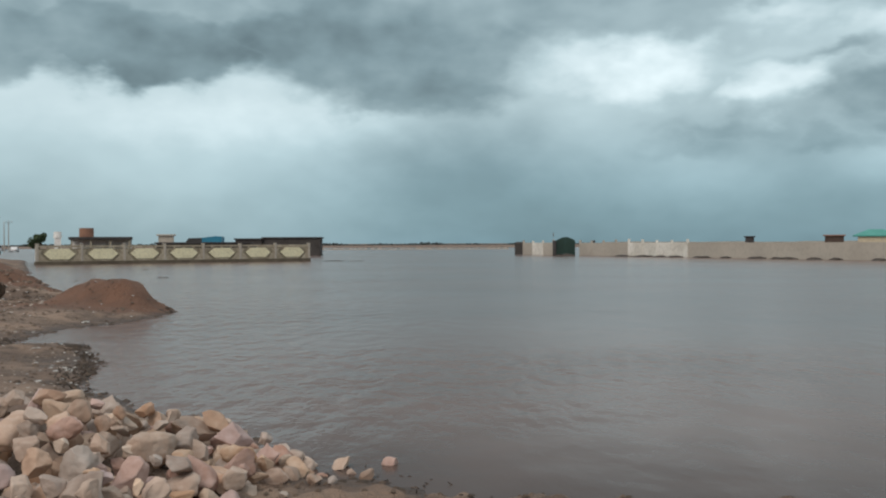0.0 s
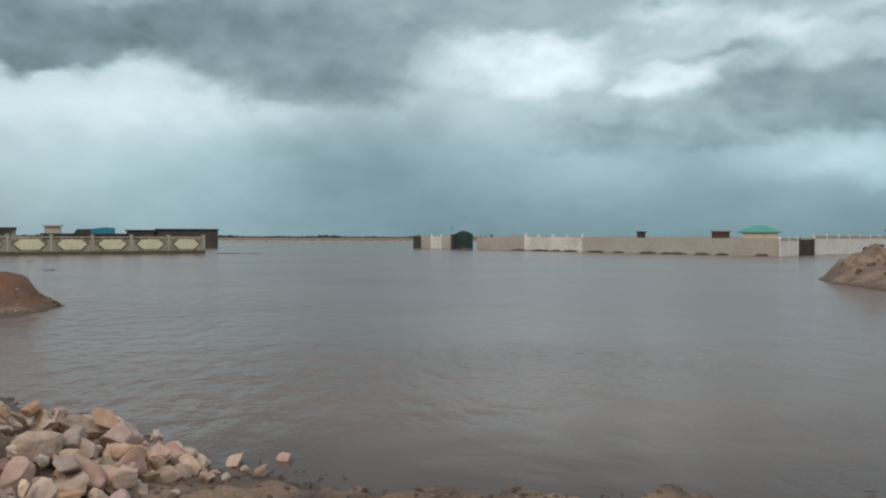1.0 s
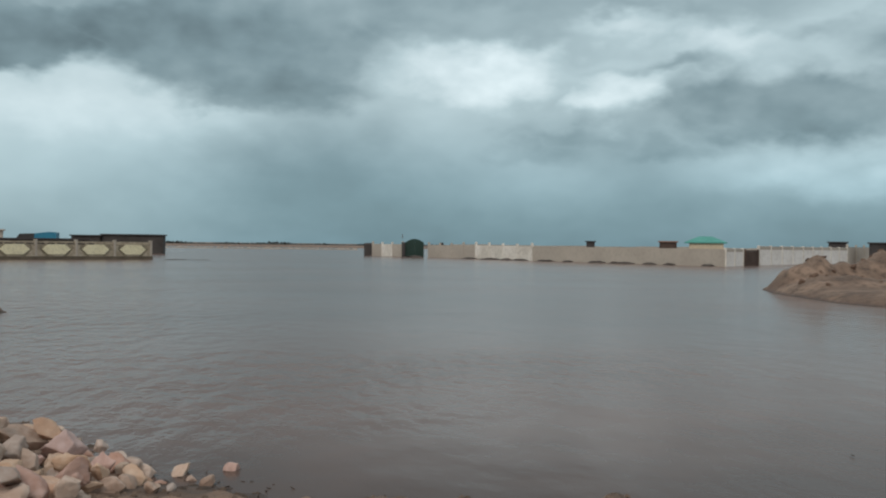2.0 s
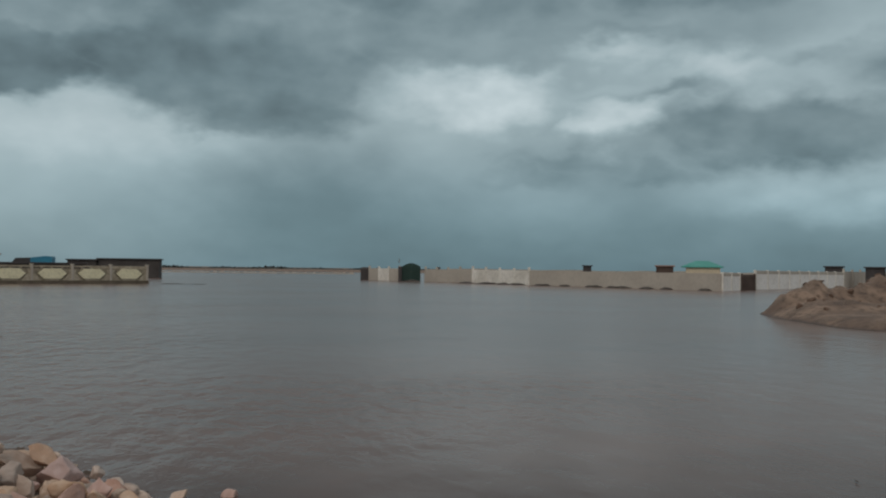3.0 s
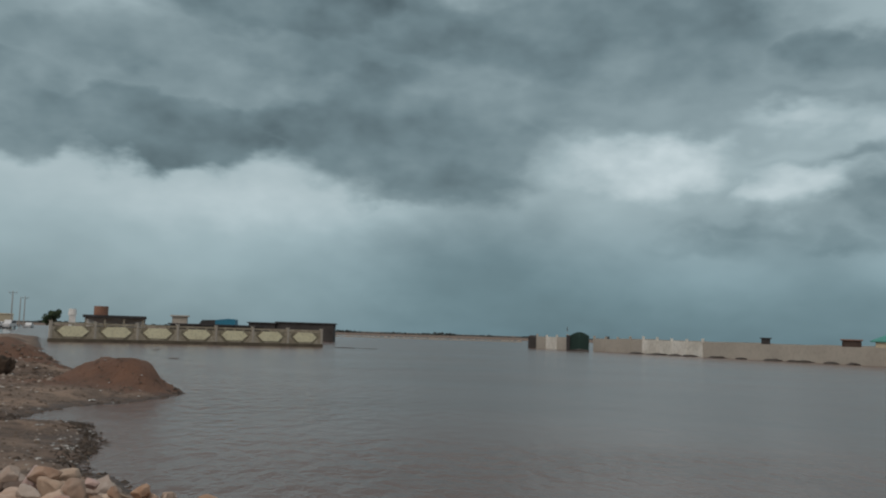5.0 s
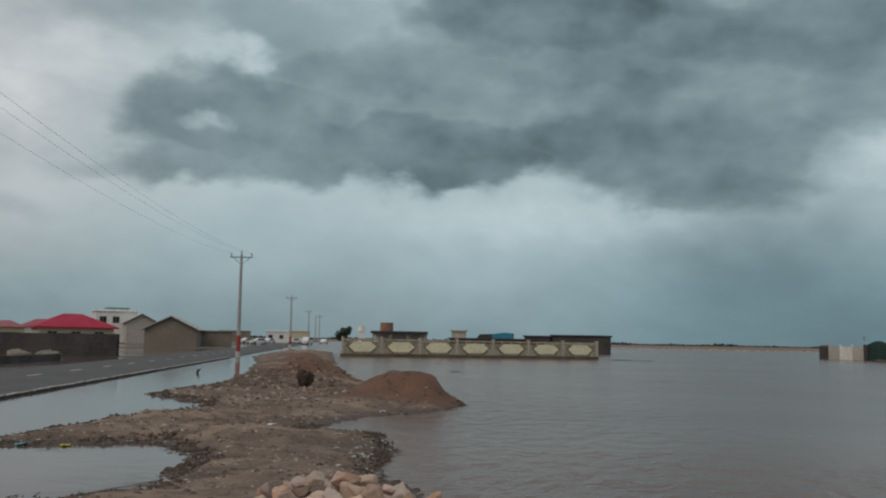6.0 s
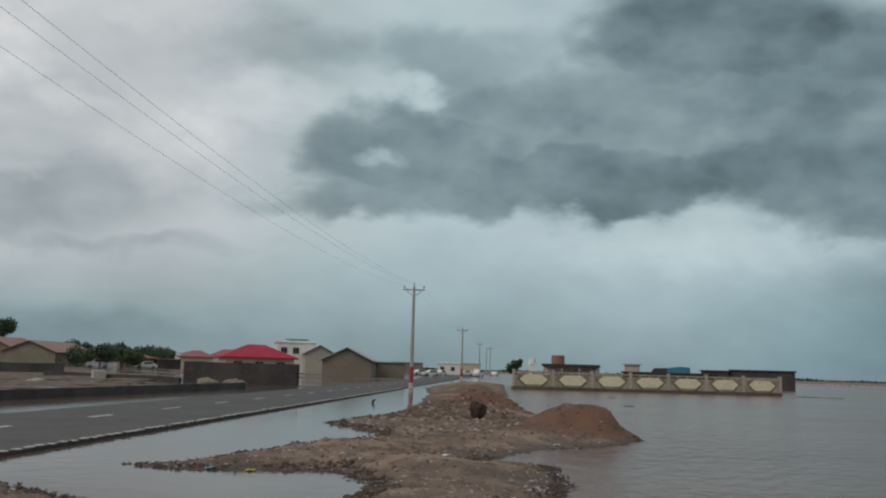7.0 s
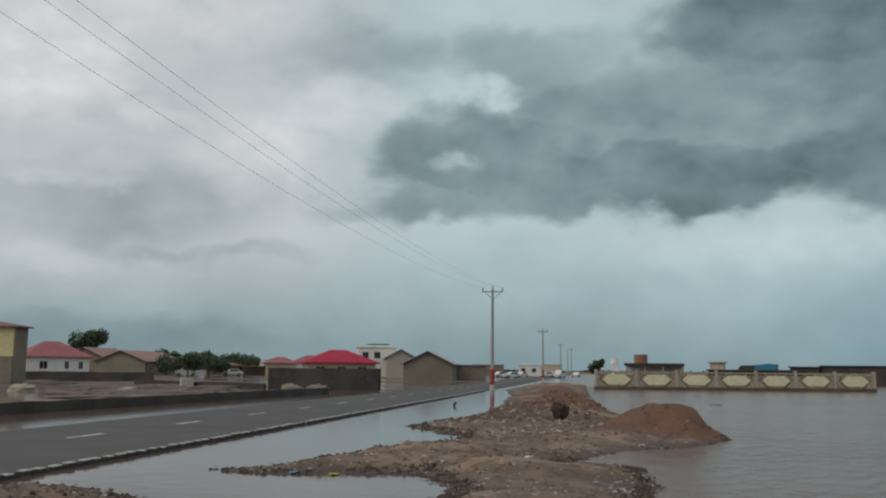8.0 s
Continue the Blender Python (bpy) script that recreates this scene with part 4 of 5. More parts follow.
flat_building(at(26.5, 420, 0.0, 0), 12.0, 8, 4.2, M_BEIGE, "pale far building along the road", parapet=0.2)
flat_building(at(30.1, 380, 0.0, 0), 12.0, 8, 3.6, M_SAND, "brown far building along the road", parapet=0.2)

# dark block walls in the drowned field
block_wall = wall_between("block_wall", (-50.0, 69.8), (-60.8, 67.5), -0.3, 1.93, 0.25, M_BLOCK, "dark wet concrete block wall standing in mud", steps=8, rough=0.03, seed=3)
wall_between("block_wall", (-50.1, 70.0), (-58.0, 80.5), -0.3, 1.93, 0.25, M_BLOCK, "dark wet concrete block wall standing in mud", steps=8, rough=0.03, seed=4)
wall_between("block_wall", (-61.2, 67.5), (-84.0, 72.0), -0.3, 0.45, 0.25, M_BLOCK, "low dark block wall across the drowned field", steps=12, rough=0.05, seed=5)
wall_between("block_wall", (-97.0, 86.0), (-128.0, 72.0), -0.3, 1.15, 0.25, M_BLOCK, "low dark wall in front of the houses", steps=20, rough=0.06, seed=6)


def heap_thing(name, x, y, r, h, material, label, category, seed):
    """A low rough cone of loose stuff."""
    bm = bmesh.new()
    bmesh.ops.create_icosphere(bm, subdivisions=4, radius=1.0)
    off = Vector((seed * 2.3, seed, 0))
    for v in bm.verts:
        p = v.co.copy()
        k = 1 + 0.30 * noise.noise(p * 2.2 + off) + 0.16 * noise.noise(p * 7 + off)
        v.co = Vector((p.x * r * k, p.y * r * k, max(p.z, -0.2) ** 1.0 * h * k))
    ob = part(name, bm, material, smooth=True)
    ob.location = (x, y, max(height(x, y), 0.0) - 0.05)
    return tagged(ob, label, category)


heap_thing("gravel_heap", -53.4, 62.2, 1.0, 0.6, M_SAND, "pale grey gravel heap beside the dark block wall", "gravel heap", 1)
heap_thing("gravel_heap", -52.2, 64.0, 1.0, 0.6, M_SAND, "pale grey gravel heap beside the dark block wall", "gravel heap", 2)
heap_thing("rubble_mound", -65.0, 45.2, 1.0, 0.6, M_CONC, "heap of pale broken rubble in the drowned field", "rubble mound", 3)
heap_thing("rubble_mound", -62.0, 52.5, 0.8, 0.25, M_CONC, "low heap of pale rubble in the drowned field", "rubble mound", 4)
pedestal = part("concrete_block", box(-0.6, 0.6, -0.5, 0.5, -0.3, 0.8, bevel=0.04), M_WALLPLAIN)
pedestal.matrix_world = at(46.6, 100, 0.0, 10)
tagged(pedestal, "grey concrete block standing in the flooded field", "concrete block")
for k_, (x_, y_, r_) in enumerate(((40.9, 113.6, 1.3), (44.0, 107.5, 0.8), (26.4, 140.2, 1.2), (30.2, 132.4, 1.0), (36.0, 121.8, 0.7), (46.4, 102.3, 0.8), (28.6, 136.2, 1.5), (31.6, 130.0, 1.1), (34.0, 125.6, 1.2), (38.4, 117.4, 1.1), (39.8, 114.6, 0.7), (42.4, 109.6, 0.9), (20.2, 155.0, 1.4))):
    heap_thing("mud_clump", x_ - 0.5, y_ - 1.2, r_, 0.28, M_MUDWALL, "dark clump of mud and weeds at the wall's foot", "mud clump", 10 + k_)
heap_thing("mud_bar", -12.6, 110.5, 1.6, 0.12, M_MUDWALL, "low dark bar of mud just above the water", "mud bar", 20)
heap_thing("mud_bar", -9.8, 110.0, 1.3, 0.09, M_MUDWALL, "low dark bar of mud just above the water", "mud bar", 21)

# behind the ornamental wall
flat_building(at(16.6, 122, 0.0, -6), 11.2, 7, 2.05, M_DARKROOF, "long low dark-walled flat building behind the ornamental wall", parapet=0, roof_m=M_DARKROOF)
flat_building(at(10.6, 165, 0.0, -6), 9.6, 8, 2.95, M_BLOCK, "long dark block building behind the ornamental wall at the water's edge", parapet=0, roof_m=M_DARKROOF)
flat_building(at(12.2, 165, 0.0, -6), 4.4, 8, 2.75, M_BLOCK, "dark low block building behind the ornamental wall", parapet=0, roof_m=M_DARKROOF)
blue_shed = thing("shed", at(15.0, 124, 0.0, -6), "dark shed with a bright blue sheet roof end", "shed")
part("wall", box(0, 4.2, 0, 5, -0.5, 2.2), M_DARKROOF, blue_shed)
part("roof", prism([(0, 2.202), (0.4, 2.75), (2.0, 2.8), (2.0, 2.202)], -0.3, 5.3), M_DARKROOF, blue_shed)
part("blue_sheet", prism([(2.002, 2.202), (2.002, 2.8), (3.6, 3.0), (4.4, 2.95), (4.4, 2.202)], -0.32, 5.3), M_BLUEROOF, blue_shed, "bright blue roofing sheet")
canopy = thing("canopy", at(21.3, 112, 0.0, -4), "dark flat canopy on thin posts with pale goods beneath", "canopy")
part("roof_slab", box(0, 6.6, 0, 5, 2.55, 2.85, bevel=0.02), M_DARKROOF, canopy)
for x_ in (0.3, 2.3, 4.3, 6.3):
    part("post", box(x_ - 0.08, x_ + 0.08, 0.2, 0.36, -0.5, 2.548), M_CONC, canopy)
part("back_wall", box(0.1, 6.5, 4.6, 4.8, -0.5, 2.548), M_WHITE, canopy)
tank = part("water_tank", tube(0.78, 0.76, 0.0, 1.0, 20), M_BRICKTANK)
tank.matrix_world = at(20.35, 114.5, 2.85)
tagged(tank, "terracotta-coloured tank on the canopy roof", "water tank")
flat_building(at(16.5, 140, 0.0, -4), 2.0, 2.0, 3.2, M_WALLPLAIN, "small grey block turret behind the wall", parapet=0)
tower = thing("water_tower", at(21.85, 150, 0.0), "small white tank tower behind the trees", "water tower")
part("stand", box(-0.45, 0.45, -0.45, 0.45, -0.5, 3.0), M_WHITE, tower)
part("tank", tube(0.6, 0.5, 3.002, 3.9, 16), M_WHITE, tower)


# ---- far compound walls on the other side ----
def pillared_wall(name, a, b, z1, material, label, bays, whiten=(), bright=False):
    ax, ay = a
    n = math.hypot(b[0] - ax, b[1] - ay)
    t = thing(name, pose(ax, ay, 0, 0, 0, math.degrees(math.atan2(b[1] - ay, b[0] - ax))), label, "wall", kind="structure")
    w = n / bays
    for i in range(bays):
        part("bay_slab", box(i * w, (i + 1) * w - 0.003, -0.1, 0.1, -0.8, z1 - 0.02 * (i % 2)), (M_WHITE if bright else M_WALLWHITE) if i in whiten else material, t)
        if bright:
            part("upper_band", box(i * w + 0.17, (i + 1) * w - 0.17, -0.115, -0.102, z1 * 0.82, z1 - 0.03), M_WALLPLAIN, t, "grey-beige upper band")
    for i in range(bays + 1):
        part("pillar", box(i * w - 0.13, i * w + 0.13, -0.15, 0.15, -0.8, z1 + (0.06 if bright else 0.42 + 0.12 * math.sin(i * 5.1)), bevel=0.02), M_WALLWHITE if i in whiten or i - 1 in whiten else M_WALLPLAIN, t)
    return t


pillared_wall("compound_wall", (14.0, 166.6), (18.0, 156.4), 2.05, M_WALLPLAIN, "grey and white compound wall with short pillars", 3, whiten=(1,))
pillared_wall("compound_wall", (22.1, 154.6), (32.6, 128.0), 2.0, M_WALLPLAIN, "grey compound wall with whitewashed bays and pillars", 8, whiten=(4, 5, 6, 7))
wall_between("plain_wall", (32.7, 127.8), (47.3, 100.0), -0.8, 1.95, 0.22, M_WALLPLAIN, "long plain grey rendered compound wall in the water", steps=10, rough=0.02, seed=9)
pillared_wall("compound_wall", (47.5, 100.2), (51.8, 104.8), 2.0, M_WALLWHITE, "whitewashed compound wall beside the brown gate", 2, whiten=(0, 1), bright=True)
pillared_wall("compound_wall", (55.9, 108.9), (83.0, 134.0), 2.35, M_WALLWHITE, "whitewashed compound wall with a row of pillars", 9, whiten=tuple(range(9)), bright=True)
pillared_wall("compound_wall", (83.2, 134.2), (114.0, 165.0), 2.45, M_WALLPLAIN, "grey compound wall with pillars running into the distance", 8)

green_gate = thing("gate", at(-6.55, 157) @ Matrix.Diagonal((0.61, 1, 1.36, 1)), "dark green arched double gate between block pillars", "gate")
part("gate_pillar", box(-0.2, 0.75, -0.5, 0.4, -0.8, 1.75, bevel=0.03), M_DARKROOF, green_gate)
part("gate_pillar", box(5.75, 6.7, -0.5, 0.4, -0.8, 1.75, bevel=0.03), M_DARKROOF, green_gate)
for k_ in (0, 1):
    x0_ = 0.752 + k_ * 2.5
    prof_ = [(x0_, -0.6)] + [(x0_ + 2.49 * i / 8, 1.75 + 0.42 * math.sin(math.pi * (i / 16 + 0.5 * k_))) for i in range(9)] + [(x0_ + 2.49, -0.6)]
    leaf = part("gate_leaf", prism(prof_[::-1], -0.06, 0.06), M_GREENGATE, green_gate, "dark green sheet-metal leaf")
    for i in range(5):
        part("rib", box(x0_ + 0.2 + i * 0.5, x0_ + 0.26 + i * 0.5, -0.12, -0.062, -0.5, 1.7), M_GREENGATE, leaf)
for x_ in (2.2, 4.3):
    part("gate_lamp", tube(0.13, 0.09, 2.2, 2.7, 8), M_POLE, green_gate)
    green_gate.children[-1].location = (x_, 0, 0)
end_pillar = part("gate_pillar_stump", box(-0.8, 0.8, -0.5, 0.5, -0.8, 2.2, bevel=0.25), M_BLOCK)
end_pillar.matrix_world = pose(13.35, 168.0, 0, 0, 0, 0)
tagged(end_pillar, "dark block pillar at the end of the compound wall", "pillar")
brown_gate = thing("gate", pose(52.2, 105.0, 0, 0, 0, 46), "rusty brown sheet-metal gate set in a white wall", "gate")
for k_ in (0, 1):
    leaf = part("gate_leaf", box(0.1 + k_ * 2.42, 2.5 + k_ * 2.42, -0.05, 0.05, -0.6, 1.85), M_BROWNGATE, brown_gate)
    for i in range(4):
        part("rib", box(0.3 + k_ * 2.42 + i * 0.6, 0.36 + k_ * 2.42 + i * 0.6, -0.1, -0.052, -0.5, 1.6), M_BROWNGATE, leaf)
    part("gate_post", box(-0.02 + k_ * 4.95, 0.098 + k_ * 4.95, -0.12, 0.12, -0.6, 1.95), M_BROWNGATE, brown_gate)
pavilion = thing("pavilion", at(-23.2, 150, 0.0, 0), "cream pavilion under a green hipped roof inside the compound", "pavilion")
part("wall", box(0.4, 5.4, 0, 5, -0.5, 2.75), M_BEIGE, pavilion)
part("roof", hip_roof(5.6, 5, 2.75, 1.05, 0.3, 0.35), M_GREENROOF, pavilion)
flat_building(at(-21.67, 160, 0.0, 0), 2.75, 4, 2.9, M_BROWNGATE, "small rusty brown shed inside the compound", parapet=0, roof_m=M_BROWNROOF)
flat_building(at(-17.46, 190, 0.0, 0), 1.6, 3, 2.95, M_DARKROOF, "small dark hut roof above the compound wall", parapet=0, roof_m=M_DARKROOF)
flat_building(at(-30.84, 165, 0.0, 0), 2.7, 4, 3.1, M_DARKROOF, "small dark hut behind the compound wall", parapet=0, roof_m=M_DARKROOF)
flat_building(at(-32.9, 160, 0.0, 0), 2.8, 4, 3.0, M_DARKROOF, "small dark hut behind the compound wall", parapet=0, roof_m=M_DARKROOF)

wall_between("far_wall", (36.0, 215.0), (150.0, 240.0), -0.5, 2.15, 0.25, M_WALLPLAIN, "pale far wall beyond the compound", steps=30, rough=0.12, seed=11)

wall_between("far_strand", (-41.0, 318.0), (22.0, 322.0), -0.3, 0.38, 1.2, M_WALLPLAIN, "low pale broken bank of rubble far across the flood", category="bank", steps=90, rough=0.22, seed=12)
for k_, (x_, y_, r_) in enumerate(((-44.5, 36.0, 2.2), (-50.5, 39.5, 3.0), (-57.0, 44.0, 2.6), (-47.0, 47.5, 2.4), (-54.0, 52.0, 3.2), (-60.0, 60.0, 2.6), (-70.0, 58.0, 3.4), (-66.0, 66.5, 2.6), (-76.0, 70.0, 3.6))):
    heap_thing("mud_bar", x_, y_, r_, 0.20, M_EARTHBAR, "low brown bar of mud in the drowned field", "mud bar", 30 + k_)


# ---- power line ----
def power_pole(x, y, h, banded=True, arm=True):
    t = thing("utility_pole", pose(x, y, 0, 0, 0, ROAD_TURN + 90), "concrete utility pole with a cross-arm" + (" and a red-and-white foot" if banded else ""), "utility pole", "poles along the road")
    part("shaft", tube(0.20, 0.11, -0.8, h, 12), M_POLE, t, smooth=False)
    if banded:
        part("white_band", tube(0.215, 0.213, 0.05, 0.55, 12), M_POLEWHITE, t, "white painted band")
        part("red_band", tube(0.212, 0.205, 0.551, 2.0, 12), M_POLERED, t, "red painted band")
    if arm:
        part("cross_arm", box(-1.0, 1.0, -0.045, 0.045, h - 0.33, h - 0.24), M_STEEL, t)
        part("brace", prism([(-0.75, h - 0.36), (-0.69, h - 0.36), (0.0, h - 0.95), (-0.06, h - 0.95)], -0.16, -0.12), M_STEEL, t)
        part("brace", prism([(0.75, h - 0.36), (0.06, h - 0.95), (0.0, h - 0.95), (0.69, h - 0.36)], -0.16, -0.12), M_STEEL, t)
        for x_ in (-0.92, 0.92):
            ins = part("insulator", tube(0.05, 0.09, 0, 0.3, 8), M_POLEWHITE, t)
            ins.location = (x_, 0, h - 0.228)
        ins = part("insulator", tube(0.05, 0.09, 0, 0.3, 8), M_POLEWHITE, t)
        ins.location = (0, 0, h + 0.002)
    return t


POLES = [(-9.3, -6.5, 9.8), (-43.6, 78.8, 9.45), (-78.0, 160.0, 9.3), (-114.0, 245.0, 9.3), (-132.0, 292.0, 9.2), (-137.0, 300.0, 9.2)]
for i, (x_, y_, h_) in enumerate(POLES):
    power_pole(x_, y_, h_, banded=i in (0, 1, 2), arm=i < 5)


def cable(a, b, sag, r):
    cu = bpy.data.curves.new("power_cable", "CURVE")
    cu.dimensions, cu.bevel_depth, cu.bevel_resolution = "3D", r, 1
    sp = cu.splines.new("POLY")
    n = 40
    sp.points.add(n)
    for i in range(n + 1):
        k = i / n
        p = Vector(a).lerp(Vector(b), k)
        sp.points[i].co = (p.x, p.y, p.z - sag * 4 * k * (1 - k), 1)
    cu.materials.append(M_WIRE)
    return tagged(new("power_cable", cu), "thin dark overhead power cable", "cable", "cables of the power line")


ROAD_SIDE = ROAD_NOR
for (x0_, y0_, h0_), (x1_, y1_, h1_) in zip(POLES[:2], POLES[1:3]):
    for q_, dz in ((-0.92, 0.08), (0.0, 0.3), (0.92, 0.08)):
        cable((x0_ + ROAD_SIDE.x * q_, y0_ + ROAD_SIDE.y * q_, h0_ + dz), (x1_ + ROAD_SIDE.x * q_, y1_ + ROAD_SIDE.y * q_, h1_ + dz), 1.35, 0.0045)


# ---- vehicles ----
def vehicle(m, label, van=False):
    t = thing("van" if van else "car", m, label, "van" if van else "car")
    if van:
        prof = [(0.0, 0.35), (0.0, 1.0), (0.15, 1.15), (0.9, 1.25), (1.35, 1.9), (1.6, 2.0), (4.4, 2.0), (4.6, 1.85), (4.7, 0.9), (4.7, 0.35)]
    else:
        prof = [(0.0, 0.32), (0.0, 0.75), (0.2, 0.88), (1.15, 0.98), (1.75, 1.42), (2.1, 1.48), (3.2, 1.46), (3.85, 1.02), (4.35, 0.98), (4.4, 0.7), (4.4, 0.32)]
    bm = prism(prof, -0.85, 0.85)
    bmesh.ops.bevel(bm, geom=list(bm.edges), offset=0.06, segments=2, affect="EDGES")
    part("body", bm, M_CARWHITE, t, smooth=False)
    for s in (-1, 1):
        y0, y1 = (0.852, 0.862) if s > 0 else (-0.862, -0.852)
        g = [(1.5, 1.28), (1.78, 1.85), (2.6, 1.85), (2.6, 1.28)] if van else [(1.35, 1.0), (1.85, 1.36), (2.45, 1.38), (2.45, 1.0)]
        h = [(2.7, 1.28), (2.7, 1.85), (4.3, 1.85), (4.4, 1.28)] if van else [(2.52, 1.0), (2.52, 1.38), (3.1, 1.36), (3.6, 1.02)]
        part("side_window", prism(g, y0, y1), M_GLASS, t)
        part("side_window", prism(h, y0, y1), M_GLASS, t)
        for x in (0.8, 3.6):
            bm = tube(0.33, 0.33, -0.11, 0.11, 16)
            bmesh.ops.rotate(bm, verts=bm.verts, matrix=Matrix.Rotation(radians(90), 3, "X"))
            bmesh.ops.translate(bm, verts=bm.verts, vec=(x, s * 0.80, 0.33))
            wh = part("wheel", bm, M_TYRE, t)
            bm = tube(0.18, 0.18, -0.12, 0.12, 12)
            bmesh.ops.rotate(bm, verts=bm.verts, matrix=Matrix.Rotation(radians(90), 3, "X"))
            bmesh.ops.translate(bm, verts=bm.verts, vec=(x, s * 0.80, 0.33))
            part("rim", bm, M_STEEL, wh)
        part("headlight", box(-0.03, 0.05, s * 0.62 - 0.14, s * 0.62 + 0.14, 0.62, 0.74), M_GLASS, t)
    return t


def grounded(az, dist, turn, lift=0.0):
    """A pose on the ground at that azimuth and distance."""
    m = at(az, dist, 0.0, turn)
    m.translation.z = max(height(m.translation.x, m.translation.y), 0.0) + lift
    return m


vehicle(grounded(47.35, 200, 8), "white van parked at the edge of the flooded field", van=True)
vehicle(grounded(44.7, 215, 6), "white car parked by the houses", van=False)
vehicle(grounded(28.9, 255, 40), "white car parked far along the road")
vehicle(grounded(28.2, 262, 30), "white car parked far along the road")
vehicle(grounded(25.2, 250, 70), "white van on the verge in the distance", van=True)

vehicle(grounded(28.29, 235, 25), "white car parked beside the road far off")
vehicle(grounded(27.48, 262, 60), "pale car parked on the verge far off")
vehicle(grounded(26.15, 285, 15), "white car parked beside the road far off")
vehicle(grounded(25.68, 300, 50), "pale car parked on the verge far off")
vehicle(grounded(24.11, 290, 80), "white car parked on the verge far off")


# ---- trees ----
def tree(m, h, spread, seed, leaf=0.34, count=900):
    t = thing("tree", m, "dark green broad-crowned tree behind the houses", "tree")
    leaf, count = leaf * 0.62, int(count * 2.3)
    rng = random.Random(seed)
    bm = tube(0.07 * h ** 0.7, 0.04 * h ** 0.7, -0.4, h * 0.5, 8)
    part("trunk", bm, M_BARK, t)
    lobes = []
    for i in range(9):
        a, r = rng.uniform(0, math.tau), spread * math.sqrt(rng.random()) * 0.75
        lobes.append((Vector((math.cos(a) * r, math.sin(a) * r, h * rng.uniform(0.5, 0.85))), spread * rng.uniform(0.28, 0.48)))
    bm = bmesh.new()
    for c, r in lobes:
        d = c - Vector((0, 0, h * 0.3))
        q = d.to_track_quat("Z", "Y").to_matrix().to_4x4()
        mm = Matrix.Translation(Vector((0, 0, h * 0.3)) + d / 2) @ q
        bmesh.ops.create_cone(bm, segments=5, radius1=0.022 * h, radius2=0.008 * h, depth=d.length, matrix=mm)
    part("limbs", bm, M_BARK, t)
    vs, fs = [], []
    for i in range(count):
        c, r = lobes[rng.randrange(len(lobes))]
        d = Vector((rng.gauss(0, 1), rng.gauss(0, 1), rng.gauss(0, 0.8))).normalized() * r * rng.uniform(0.55, 1.12)
        p = c + d
        u = Vector((rng.gauss(0, 1), rng.gauss(0, 1), rng.gauss(0, 1))).normalized()
        v = u.orthogonal().normalized()
        s = leaf * rng.uniform(0.6, 1.3)
        k = len(vs)
        vs += [p + u * s, p + v * s * 0.6, p - u * s, p - v * s * 0.6]
        fs.append((k, k + 1, k + 2, k + 3))
    me = bpy.data.meshes.new("crown")
    me.from_pydata([tuple(v) for v in vs], [], fs)
    me.materials.append(M_LEAF)
    ob = new("crown", me)
    ob.parent = t
    return t


tree(at(52.0, 260), 11.4, 5.2, 1, 0.5, 2000)
tree(at(47.7, 230), 5.9, 3.4, 2, 0.45, 1200)
tree(at(45.5, 225), 5.2, 3.2, 3, 0.45, 1100)
tree(at(44.4, 250), 5.0, 3.4, 4, 0.45, 1000)
tree(at(43.2, 260), 4.6, 3.4, 5, 0.45, 900)
tree(at(46.6, 190), 4.6, 3.0, 6, 0.4, 900)
tree(at(42.0, 300), 4.6, 3.0, 7, 0.45, 700)
tree(at(47.2, 200), 3.6, 4.2, 11, 0.4, 1000)
tree(at(45.4, 210), 4.2, 4.0, 12, 0.4, 1000)
tree(at(43.9, 240), 4.4, 4.4, 13, 0.45, 900)
tree(at(58.5, 240), 9.0, 4.5, 8, 0.5, 1200)
tree(at(22.85, 125), 3.8, 1.15, 9, 0.24, 520)


# ---- far scrub along the horizon ----
def scrub(name, a0, a1, dist, h, seed):
    """Many small leafy clumps in a long low belt."""
    rng = random.Random(seed)
    vs, fs = [], []
    n = int((a1 - a0) * 90)
    for i in range(n):
        a = radians(rng.uniform(a0, a1))
        r = dist * rng.uniform(0.96, 1.04)
        hh = h * (0.75 + 0.35 * math.sin(a * 37 + seed) * math.sin(a * 91)) * rng.uniform(0.6, 1.1)
        z = rng.uniform(0.2, 1.0) * hh
        p = Vector((-math.sin(a) * r, math.cos(a) * r, z))
        s = rng.uniform(0.5, 1.1) * h * 0.55
        k = len(vs)
        vs += [p + Vector((0, 0, s * 0.6)), p + Vector((s, 0, 0)), p + Vector((0, s, 0)), p + Vector((-s, 0, 0)), p + Vector((0, -s, 0)), p + Vector((0, 0, -s))]
        for b in range(4):
            c = (b + 1) % 4
            fs += [(k, k + 1 + b, k + 1 + c), (k + 5, k + 1 + c, k + 1 + b)]
    me = bpy.data.meshes.new(name)
    me.from_pydata([tuple(v) for v in vs], [], fs)
    me.materials.append(M_FARWOOD)
    return tagged(new(name, me), "dark belt of far scrub along the horizon", "scrub", kind="stuff")


scrub("far_scrub", -4.5, 8.0, 620, 2.2, 1)
scrub("far_scrub", 8.0, 60, 700, 2.4, 2)
scrub("far_scrub", -45, -4.5, 760, 2.2, 3)


